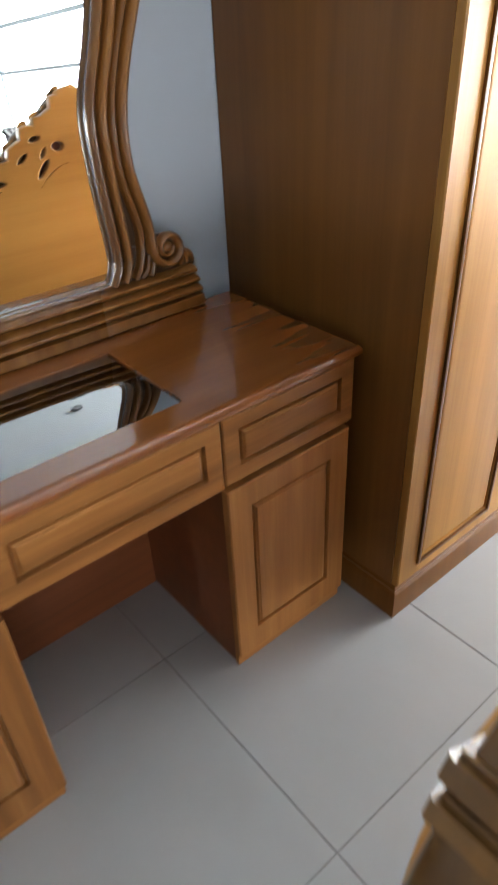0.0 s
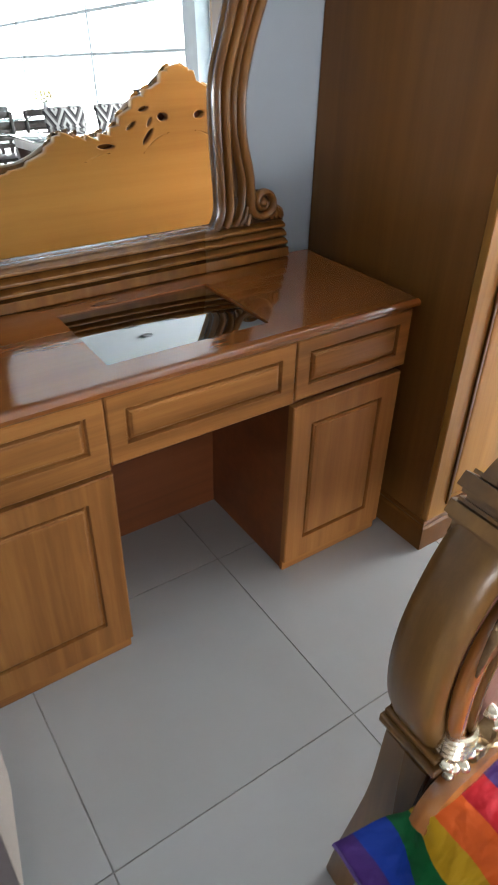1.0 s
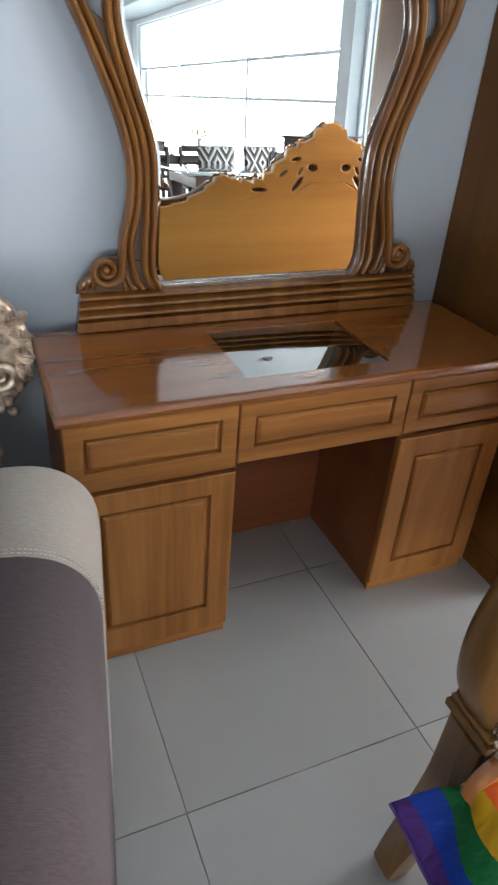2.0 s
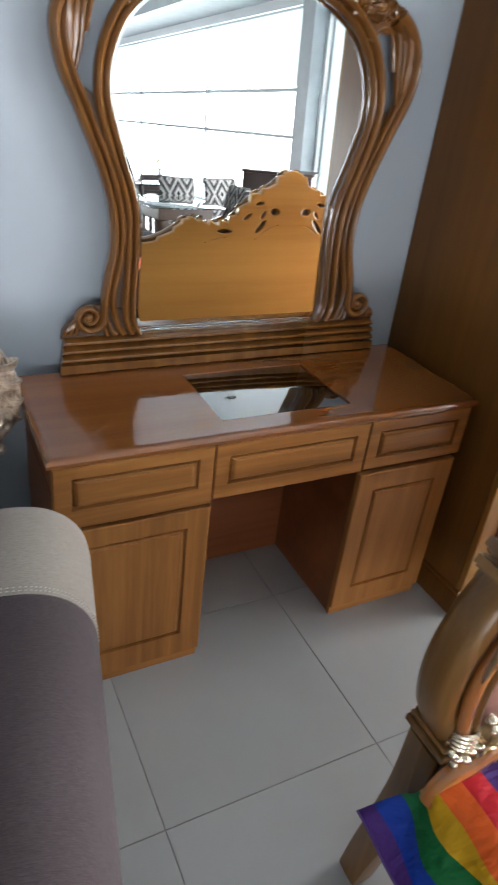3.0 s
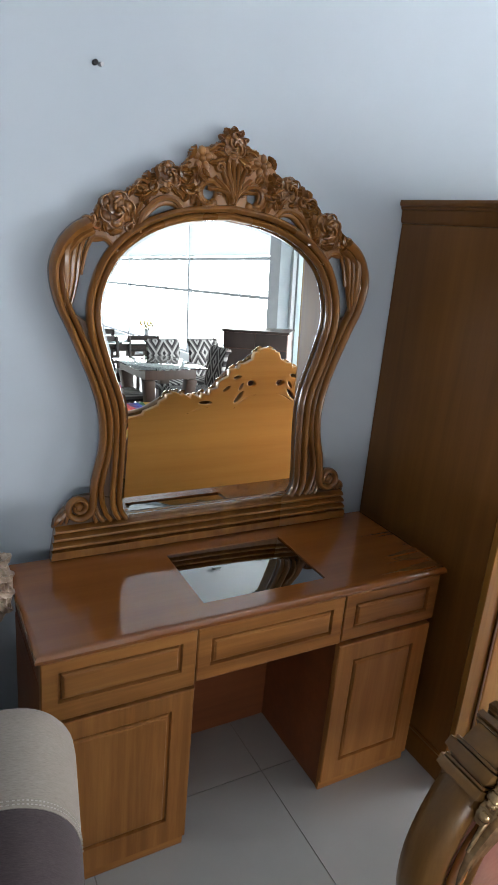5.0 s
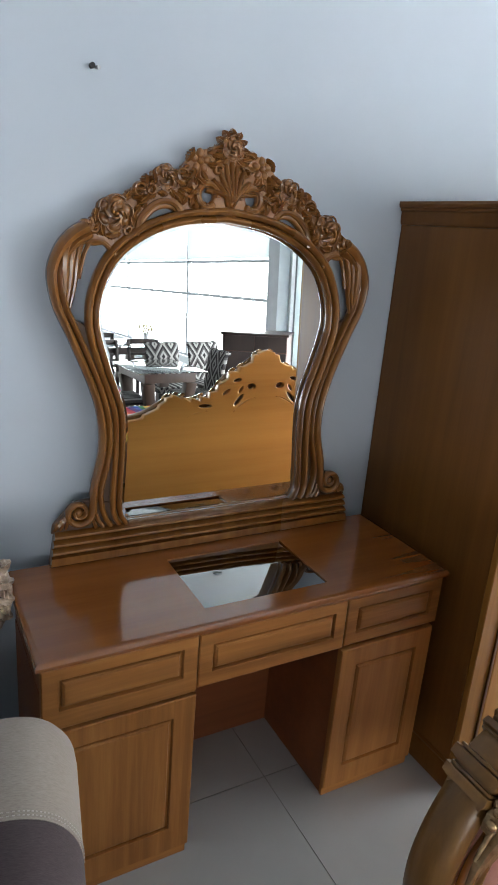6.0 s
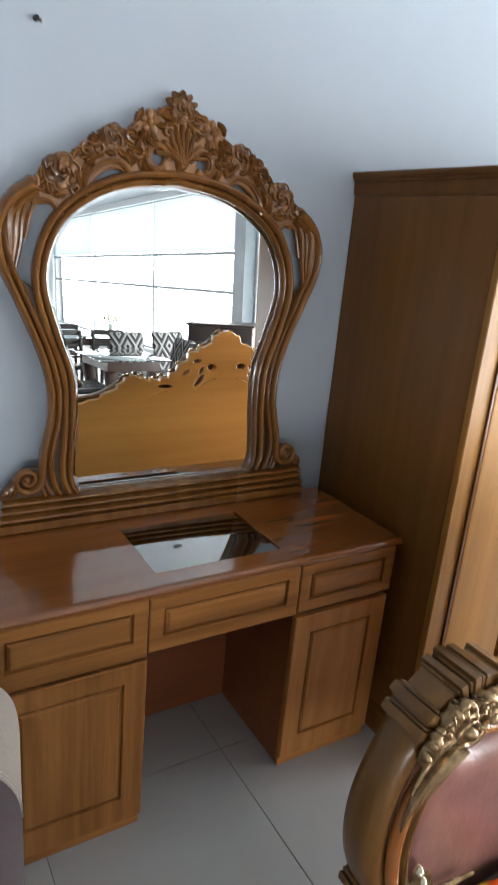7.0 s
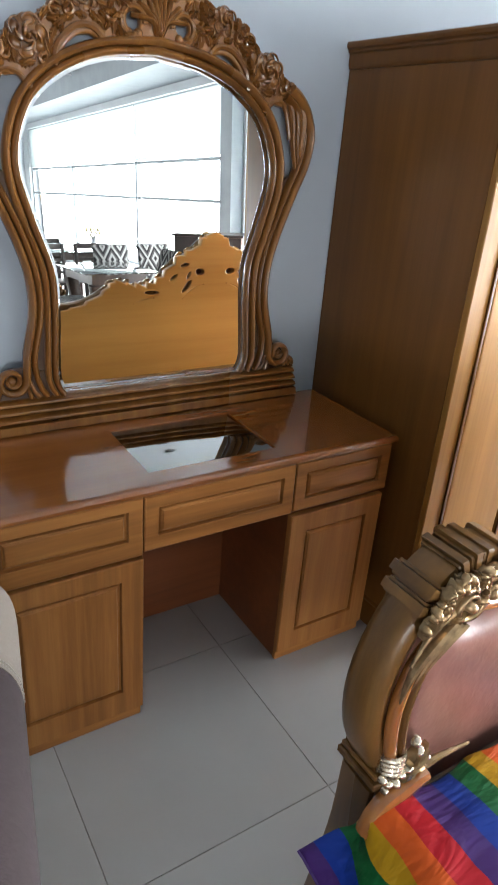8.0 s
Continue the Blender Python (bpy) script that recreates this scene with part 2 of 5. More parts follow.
def moulded_panel(name, x0, x1, z0, z1, y, parent, material, frame_w, thick=0.02, groove=0.011, field=0.004, centre=None):
    """A drawer or door front facing -y: a bevelled slab whose inner field is set off by a sunk groove."""
    bm = bmesh.new()
    fx, fz, low = (*frame_w, frame_w[1])[:3]

    def ring(dx, dz, d):
        lift = dz - fz + low if dz >= fz else dz
        return [(x0 + dx, y + d, z0 + lift), (x1 - dx, y + d, z0 + lift), (x1 - dx, y + d, z1 - dz), (x0 + dx, y + d, z1 - dz)]

    g = groove
    steps = ((0.0, 0.0), (0.0010, 0.0010), (0.0022, g), (0.0075, g), (0.0100, 0.0035), (0.0125, 0.0025), (0.0145, 0.0), (0.0175, -0.0012), (0.022, -0.0015))
    rings = [ring(0, 0, thick), ring(0, 0, 0.003), ring(0.003, 0.003, 0)] + [ring(fx + o, fz + o, d) for o, d in steps]
    loft(bm, rings)
    return part(name, bm, material, parent, smooth=25)


# ---- carving helpers: reliefs that face -y on the XZ plane ----
def dome(bm, c, ax, az, ay, rot=0.0, tilt=0.0, n=8, m=3):
    """A low pillow-shaped lump of half-axes ax, az and height ay."""
    R = Matrix.Rotation(-rot, 3, "Y") @ Matrix.Rotation(tilt, 3, "X")
    c = Vector(c)
    rows = []
    for k in range(m):
        a = k / m * math.pi / 2
        rows.append([bm.verts.new(c + R @ Vector((ax * math.cos(a) * math.cos(t), -ay * math.sin(a), az * math.cos(a) * math.sin(t)))) for t in (2 * math.pi * i / n for i in range(n))])
    tip = bm.verts.new(c + R @ Vector((0, -ay, 0)))
    for a, b in zip(rows, rows[1:]):
        for i in range(n):
            bm.faces.new((a[i], a[(i + 1) % n], b[(i + 1) % n], b[i]))
    for i in range(n):
        bm.faces.new((rows[-1][i], rows[-1][(i + 1) % n], tip))
    bm.faces.new(rows[0][::-1])


def petal(bm, c, r, ang, length, width, lift, cup):
    """A cupped petal growing from c outward at angle ang, its rim raised."""
    c = Vector(c)
    d = Vector((math.cos(ang), 0, math.sin(ang)))
    s = Vector((-math.sin(ang), 0, math.cos(ang)))
    rows = []
    for k in range(5):
        u = k / 4
        w = width * math.sin(math.pi * min(0.98, 0.18 + 0.72 * u)) ** 0.8
        y = -lift * (0.35 + 0.65 * math.sin(u * 1.9))
        row = []
        for j in range(5):
            v = (j - 2) / 2
            row.append(c + d * (r + length * u) + s * (w * v) + Vector((0, y - cup * (v * v - 0.4), 0)))
        rows.append(row)
    front = [[bm.verts.new(p) for p in r_] for r_ in rows]
    back = [[bm.verts.new(p + Vector((0, 0.006, 0))) for p in r_] for r_ in rows]
    for k in range(4):
        for j in range(4):
            bm.faces.new((front[k][j], front[k][j + 1], front[k + 1][j + 1], front[k + 1][j]))
            bm.faces.new((back[k][j], back[k + 1][j], back[k + 1][j + 1], back[k][j + 1]))
    ring_f = front[0] + [front[k][4] for k in range(1, 5)] + front[4][3::-1] + [front[k][0] for k in (3, 2, 1)]
    ring_b = back[0] + [back[k][4] for k in range(1, 5)] + back[4][3::-1] + [back[k][0] for k in (3, 2, 1)]
    for i in range(len(ring_f)):
        j = (i + 1) % len(ring_f)
        bm.faces.new((ring_f[i], ring_b[i], ring_b[j], ring_f[j]))


def arc_ridge(bm, c, r, a0, a1, thick, y, tall, wind=0.0):
    """A curved ridge along part of a circle, thin at both ends: one rolled petal rim."""
    x, _, z = c
    pts = []
    for i in range(8):
        a, q = a0 + (a1 - a0) * i / 7, r * (1 + wind * (0.5 - i / 7))
        pts.append(Vector((x + q * math.cos(a), y, z + q * math.sin(a))))
    tube(bm, pts, lambda u: thick * (0.35 + 0.75 * math.sin(math.pi * (0.04 + 0.92 * u))), 6, flat=tall)


def rose(c, r, seed, material, parent):
    """A carved rose: a low core, rounded outer petals with rolled rims, inner petals wound round the bud."""
    rnd = random.Random(seed)
    x, y, z = c
    bm = bmesh.new()
    dome(bm, (x, y, z), r * 0.92, r * 0.92, r * 0.28, n=14)
    core = part("rose", bm, material, parent, "carved wooden rose")
    ph = rnd.random() * 6
    for i in range(6):
        bm = bmesh.new()
        a = ph + 2 * math.pi * i / 6 + rnd.uniform(-0.1, 0.1)
        dome(bm, (x + 0.66 * r * math.cos(a), y + 0.004, z + 0.66 * r * math.sin(a)), r * 0.36, r * 0.42, r * 0.44, rot=a, n=9)
        arc_ridge(bm, (x + 0.52 * r * math.cos(a), 0, z + 0.52 * r * math.sin(a)), r * 0.42, a - 1.35, a + 1.15, r * 0.06, y - 0.30 * r, 1.6, 0.5)
        part("petal", bm, material, core)
    for n, rad, th, yy in ((4, 0.46, 0.10, 0.40), (3, 0.24, 0.10, 0.50)):
        ph = rnd.random() * 6
        for i in range(n):
            bm = bmesh.new()
            a = ph + 2 * math.pi * i / n
            arc_ridge(bm, c, r * rad, a - 2.6 / n, a + 2.2 / n, r * th, y - yy * r * rnd.uniform(0.9, 1.1), 2.2, 0.75)
            part("petal", bm, material, core)
    bm = bmesh.new()
    dome(bm, (x, y - 0.42 * r, z), r * 0.15, r * 0.15, r * 0.28, n=7)
    part("bud", bm, material, core)


def blossom(c, r, petals=5):
    bm = bmesh.new()
    x, y, z = c
    for i in range(petals):
        a = 2 * math.pi * i / petals + 0.3
        dome(bm, (x + 0.58 * r * math.cos(a), y, z + 0.58 * r * math.sin(a)), r * 0.44, r * 0.34, r * 0.36, rot=a, n=8)
    dome(bm, (x, y - 0.1 * r, z), r * 0.30, r * 0.30, r * 0.42, n=8)
    return bm


def leaf(bm, base, ang, length, width, height=0.010, bend=0.5, lobes=3):
    """A pointed carved leaf with a sunk midrib and lobed rim, lying on the ground board."""
    base = Vector(base)
    rows = []
    n = 4 + 2 * lobes
    p = base.copy()
    for k in range(n):
        u = k / (n - 1)
        a = ang + bend * (u - 0.3)
        d = Vector((math.cos(a), 0, math.sin(a)))
        s = Vector((-math.sin(a), 0, math.cos(a)))
        w = width * (math.sin(math.pi * (0.08 + 0.9 * u)) ** 0.9) * (1.0 if k % 2 else 0.74)
        h = height * (0.5 + 0.8 * math.sin(math.pi * u))
        rows.append([p + s * w + Vector((0, 0.004, 0)), p + s * (w * 0.55) + Vector((0, -h, 0)), p + Vector((0, -h * 0.45, 0)), p - s * (w * 0.55) + Vector((0, -h, 0)), p - s * w + Vector((0, 0.004, 0))])
        p = p + d * (length / (n - 1))
    grid = [[bm.verts.new(q) for q in r] for r in rows]
    for a, b in zip(grid, grid[1:]):
        for i in range(4):
            bm.faces.new((a[i], a[i + 1], b[i + 1], b[i]))
        bm.faces.new((a[0], b[0], b[4], a[4]))
    bm.faces.new(grid[0])
    bm.faces.new(grid[-1][::-1])


def leaves(items):
    bm = bmesh.new()
    for it in items:
        leaf(bm, *it)
    return bm


def curl_path(cx, cz, y, r0, r1, a0, turns, n=30, mirror_x=1):
    """A flat spiral from radius r0 to r1."""
    out = []
    for i in range(n):
        u = i / (n - 1)
        a = a0 + turns * 2 * math.pi * u
        r = r0 + (r1 - r0) * u
        out.append(Vector((mirror_x * (cx + r * math.cos(a)), y - 0.006 * u, cz + r * math.sin(a))))
    return out


def sweep_block(path, half_w, half_d, bevel=0.2, up=(0, 1, 0)):
    """A rod of rounded rectangular section along path; half_w and half_d numbers or functions of 0..1."""
    bm = bmesh.new()
    up = Vector(up)
    rings = []
    n = len(path)
    for k, p in enumerate(path):
        u = k / (n - 1)
        d = (Vector(path[min(k + 1, n - 1)]) - Vector(path[max(k - 1, 0)])).normalized()
        s = d.cross(up).normalized()
        w = s.cross(d).normalized()
        a = half_w(u) if callable(half_w) else half_w
        b = half_d(u) if callable(half_d) else half_d
        c = bevel * min(a, b)
        pts = []
        for sx, sy, first in ((1, 1, True), (-1, 1, False), (-1, -1, True), (1, -1, False)):
            q = [(sx * a, sy * (b - c)), (sx * (a - 0.3 * c), sy * (b - 0.3 * c)), (sx * (a - c), sy * b)]
            pts += q if first else q[::-1]
        rings.append([Vector(p) + s * x + w * y for x, y in pts])
    return loft(bm, rings)

# ---- the room ----
WALL = 0.012
metal_grey_paint = speckled("grey_column_paint", (0.27, 0.30, 0.32), (0.31, 0.34, 0.36), 4, 0.5, 0, 0.05)


def room_shell():
    def slab(name, bm, material, label, category):
        return tagged(new(name, mesh_of(name, bm, material, 0)), label, category, kind="structure")

    E, S, H = ROOM_R, ROOM_S, ROOM_H
    slab("wall_north", box(ROOM_L - 0.2, E + 0.2, WALL, WALL + 0.2, 0, H), wall_paint, "pale blue-grey painted wall behind the dressing table", "wall")
    slab("wall_east", box(E, E + 0.2, WIN_A, WIN2_B, 0, H), white_paint, "plain white painted side wall", "wall")
    slab("wall_east_corner", box(E, E + 0.2, WIN2_A, WALL, 0, H), white_paint, "plain white painted side wall", "wall")
    slab("wall_east_sill", box(E, E + 0.2, WIN2_B, WIN2_A, 0, 0.28), white_paint, "low white wall under the near window", "wall")
    slab("wall_east_lintel", box(E, E + 0.2, WIN2_B, WIN2_A, 2.62, H), white_paint, "white wall above the near window", "wall")
    slab("wall_east_base", box(E, E + 0.2, WIN_B, WIN_A, 0, 0.28), white_paint, "low white wall under the shop window", "wall")
    slab("wall_east_head", box(E, E + 0.2, WIN_B, WIN_A, 2.62, H), white_paint, "white wall above the shop window", "wall")
    slab("wall_east_end", box(E, E + 0.2, S, WIN_B, 0, H), white_paint, "white wall past the shop window", "wall")
    slab("wall_west", box(ROOM_L - 0.2, ROOM_L, S, WALL, 0, H), white_paint, "plain white painted side wall", "wall")
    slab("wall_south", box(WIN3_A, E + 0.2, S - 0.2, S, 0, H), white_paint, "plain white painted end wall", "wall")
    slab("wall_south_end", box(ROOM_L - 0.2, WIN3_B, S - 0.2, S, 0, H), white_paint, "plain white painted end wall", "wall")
    slab("wall_south_base", box(WIN3_B, WIN3_A, S - 0.2, S, 0, 0.28), white_paint, "low white wall under the added fill window", "wall")
    slab("wall_south_head", box(WIN3_B, WIN3_A, S - 0.2, S, 2.62, H), white_paint, "white wall above the added fill window", "wall")
    slab("ceiling", box(ROOM_L - 0.2, E + 0.2, S - 0.2, WALL + 0.2, H, H + 0.2), ceiling_paint, "white plastered showroom ceiling", "ceiling")
    slab("ceiling_beam", box(E - 0.75, E - 0.002, S, -5.2, 2.72, H - 0.002), metal_grey_paint, "grey boxed beam under the ceiling along the window", "beam")
    slab("ceiling_beam_cross", box(ROOM_L, E - 0.002, -5.18, -4.85, 2.70, H - 0.002), white_paint, "white boxed cross beam under the ceiling", "beam")
    slab("column", box(E - 0.16, E + 0.19, -5.42, -5.16, 0.0, 2.70, bevel=0.006), metal_grey_paint, "grey painted column at the end of the window", "column")
    slab("ground", box(E + 0.2, 120, -90, 60, -0.3, -0.05), speckled("pavement_concrete", (0.3, 0.3, 0.3), (0.38, 0.38, 0.37), 3, 0.9), "grey concrete street outside the window", "ground")


room_shell()


def shop_window(name, label, ys, x=ROOM_R + 0.08, y=0.0, turn=0.0):
    win = thing(name, label, "window", (x, y, 0), kind="structure")
    win.rotation_euler = (0, 0, radians(turn))
    for y in ys:
        part("mullion", box(-0.03, 0.03, y - 0.03, y + 0.03, 0.28, 2.62, bevel=0.003), metal_grey_paint, win)
    for a, b in zip(ys, ys[1:]):
        narrow = a - b < 0.6  # narrow bay is added: no transoms, blind let down, backlit to stand in for bright wall
        for z, h in ((0.295, 0.015), (2.605, 0.015)) if narrow else ((0.295, 0.015), (1.30, 0.019), (1.80, 0.020), (2.605, 0.015)):
            part("transom", box(-0.02, 0.02, b + 0.03, a - 0.03, z - h, z + h), metal_grey_paint, win)
        part("blind", box(-0.04, -0.034, b + 0.03, a - 0.03, 0.32 if narrow else 1.84, 2.59), blind_mat, win, "translucent pale blind")


blind_mat, _n, _l, _b = mat("pale_blind", 0.8)
_b.inputs["Base Color"].default_value = (0.72, 0.78, 0.78, 1)
_b.inputs["Transmission Weight"].default_value = 0.5
shop_window("window_1", "wide shop window with thin dark mullions and transoms", [-5.485, -8.45, -11.6, -14.575])
shop_window("window_2", "nearer shop window with thin dark mullions and transoms", [WIN2_A - 0.023, -1.60, -3.10, -4.55, WIN2_B + 0.023])
# unseen window, added as the opening for the south fill lamp
shop_window("fill_window", "wide unseen window with thin dark mullions, added for fill light", [WIN3_A - 0.023, -5.05, WIN3_B + 0.023], 0.0, ROOM_S - 0.08, -90)


def backdrop():
    m, nodes, links, b = mat("bright_overcast_distance", 1.0)
    b.inputs["Base Color"].default_value = (0, 0, 0, 1)
    v = coords(nodes, links, (1, 1, 1))
    n = noise_tex(nodes, links, v, 0.12, 2)
    r = ramp(nodes, [(0.35, (0.80, 0.93, 1.0)), (0.6, (0.97, 0.99, 1.0))])
    links.new(n, r.inputs[0])
    links.new(r.outputs[0], b.inputs["Emission Color"])
    b.inputs["Emission Strength"].default_value = 1.15
    ob = new("backdrop", mesh_of("backdrop", box(40, 40.1, -110, 40, -3, 40), m, 0))
    tagged(ob, "bright overcast sky over the street", "backdrop", kind="structure")


backdrop()

# ---- dressing table ----
TW, TH = 1.226, 0.75


def dressing_table():
    d = thing("dressing_table", "honey-brown varnished wooden dressing table with three drawers and two doors", "dressing table", (0, 0, 0))
    yb, yf = -0.05, -0.485
    gx0, gx1, gy0, gy1 = 0.439, 0.823, -0.410, -0.134
    bm = bmesh.new()
    prof = [(0.010, 0.7205), (0.006, 0.724), (0.001, 0.729), (0.0, 0.737), (0.003, 0.744), (0.009, 0.7485), (0.016, TH), (0.017, TH), (0.019, TH)]

    def ring(i, z):
        return [(i, yf + i, z), (TW - i, yf + i, z), (TW - i, yb, z), (i, yb, z)]

    rings = [ring(i, z) for i, z in prof]
    rings.append([(gx0, gy0, TH), (gx1, gy0, TH), (gx1, gy1, TH), (gx0, gy1, TH)])
    rings.append([(gx0, gy0, 0.7205), (gx1, gy0, 0.7205), (gx1, gy1, 0.7205), (gx0, gy1, 0.7205)])
    rings.append(rings[0])
    loft(bm, rings, caps=False)
    bmesh.ops.remove_doubles(bm, verts=bm.verts, dist=1e-5)
    part("tabletop", bm, oak_top, d, "glossy wooden top with a glass inset", 30)
    part("glass_inset", box(gx0 + 0.0012, gx1 - 0.0012, gy0 + 0.0012, gy1 - 0.0012, 0.738, 0.7465, bevel=0.0015), inset_mat, d, "dark reflecting glass let into the top")
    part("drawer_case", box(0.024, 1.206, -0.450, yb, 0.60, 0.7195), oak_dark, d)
    moulded_panel("drawer", 0.013, 0.3975, 0.553, 0.7195, -0.475, d, oak_x, (0.038, 0.030, 0.050), 0.024)
    moulded_panel("drawer", 0.4005, 0.8555, 0.562, 0.7195, -0.475, d, oak_x, (0.037, 0.034, 0.040), 0.024)
    moulded_panel("drawer", 0.8585, 1.214, 0.566, 0.7195, -0.475, d, oak_x, (0.037, 0.032, 0.034), 0.024)
    for x0, x1 in ((0.022, 0.394), (0.866, 1.206)):
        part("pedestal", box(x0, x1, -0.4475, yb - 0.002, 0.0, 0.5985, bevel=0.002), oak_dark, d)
        part("plinth", box(x0 - 0.003, x1 + 0.003, -0.461, -0.4475, 0.0, 0.032, bevel=0.003), oak_x, d)
    moulded_panel("door", 0.014, 0.402, 0.0325, 0.537, -0.4685, d, oak_z, (0.060, 0.054, 0.078), 0.0205)
    moulded_panel("door", 0.864, 1.215, 0.0325, 0.543, -0.4685, d, oak_z, (0.058, 0.060, 0.070), 0.0205)
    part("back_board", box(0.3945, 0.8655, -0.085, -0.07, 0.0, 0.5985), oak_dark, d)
    return d


dressing_table()


# ---- wardrobe ----
def wardrobe():
    w = thing("wardrobe", "tall honey-brown wardrobe with glossy lacquered panelled doors", "wardrobe", (1.262, WALL - 0.005, 0))
    W, D, H = 1.35, 0.598, 1.812
    part("carcass", box(0, W, -D, 0, 0.1, 1.742, bevel=0.003), oak_ward, w, "varnished side, its shade put into the colour")

    def belt(name, steps, material):
        bm = bmesh.new()
        loft(bm, [[(-o, -D - 0.014 - o, z), (W + o, -D - 0.014 - o, z), (W + o, 0, z), (-o, 0, z)] for o, z in steps])
        part(name, bm, material, w, "", 25)

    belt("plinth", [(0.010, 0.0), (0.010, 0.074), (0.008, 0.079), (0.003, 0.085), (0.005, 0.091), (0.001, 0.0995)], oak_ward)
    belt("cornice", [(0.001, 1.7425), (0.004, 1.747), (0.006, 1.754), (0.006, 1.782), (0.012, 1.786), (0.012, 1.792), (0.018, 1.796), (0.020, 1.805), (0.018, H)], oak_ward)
    dw = (W - 0.006) / 3
    for i in range(3):
        x0 = 0.003 + i * dw
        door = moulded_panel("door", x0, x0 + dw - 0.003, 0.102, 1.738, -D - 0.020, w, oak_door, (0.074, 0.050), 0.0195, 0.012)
        bm = bmesh.new()
        for a, b_, c, e in ((x0 + 0.066, x0 + 0.076, 0.142, 1.698), (x0 + dw - 0.079, x0 + dw - 0.069, 0.142, 1.698)):
            add_box(bm, a, b_, -D - 0.0275, -D - 0.0203, c, e, 0.003)
        for c, e in ((0.142, 0.152), (1.688, 1.698)):
            add_box(bm, x0 + 0.0765, x0 + dw - 0.0795, -D - 0.0275, -D - 0.0203, c, e, 0.003)
        part("bead", bm, oak_ward, door)
    return w


wardrobe()

# ---- mirror ----
LEAN, SWING = 2.2, 0.0
Z0 = 0.7515
RIB_OUT = [(0.402, 0.935), (0.396, 0.99), (0.375, 1.087), (0.377, 1.178), (0.402, 1.273), (0.453, 1.398), (0.490, 1.486), (0.502, 1.572), (0.480, 1.637), (0.446, 1.678), (0.409, 1.702)]
RIB_IN = [(0.283, 0.855), (0.299, 0.884), (0.303, 0.935), (0.295, 1.087), (0.299, 1.202), (0.337, 1.321), (0.367, 1.434), (0.360, 1.522), (0.318, 1.610), (0.238, 1.675), (0.132, 1.716), (0.0, 1.733)]


def offset(c, dist):
    out = []
    for k, p in enumerate(c):
        d = (c[min(k + 1, len(c) - 1)] - c[max(k - 1, 0)]).normalized()
        out.append(p + Vector((d.z, 0, -d.x)) * dist)
    return out


def oval(x, z, a, b, rot, n=20):
    return [(x + a * math.cos(t) * math.cos(rot) - b * math.sin(t) * math.sin(rot), z + a * math.cos(t) * math.sin(rot) + b * math.sin(t) * math.cos(rot)) for t in (2 * math.pi * i / n for i in range(n))]


CREST = [(0.0, 1.958), (0.022, 1.950), (0.045, 1.926), (0.09, 1.918), (0.126, 1.893), (0.158, 1.856), (0.196, 1.858), (0.228, 1.832), (0.268, 1.804), (0.322, 1.776), (0.362, 1.738), (0.402, 1.706), (0.412, 1.672)]
UNDER = [(0.0, 1.768), (0.115, 1.760), (0.135, 1.760), (0.165, 1.786), (0.215, 1.782), (0.262, 1.742), (0.285, 1.690), (0.320, 1.668), (0.352, 1.668), (0.385, 1.668), (0.42, 1.675)]


def between(line, h):
    for (a, za), (b, zb) in zip(line, line[1:]):
        if a <= h <= b:
            return za + (zb - za) * (h - a) / (b - a)
    return line[-1][1] if h > 0 else line[0][1]


def crest_high(h):
    return between(CREST, h)


def crest_low(h):
    return between(UNDER, h)


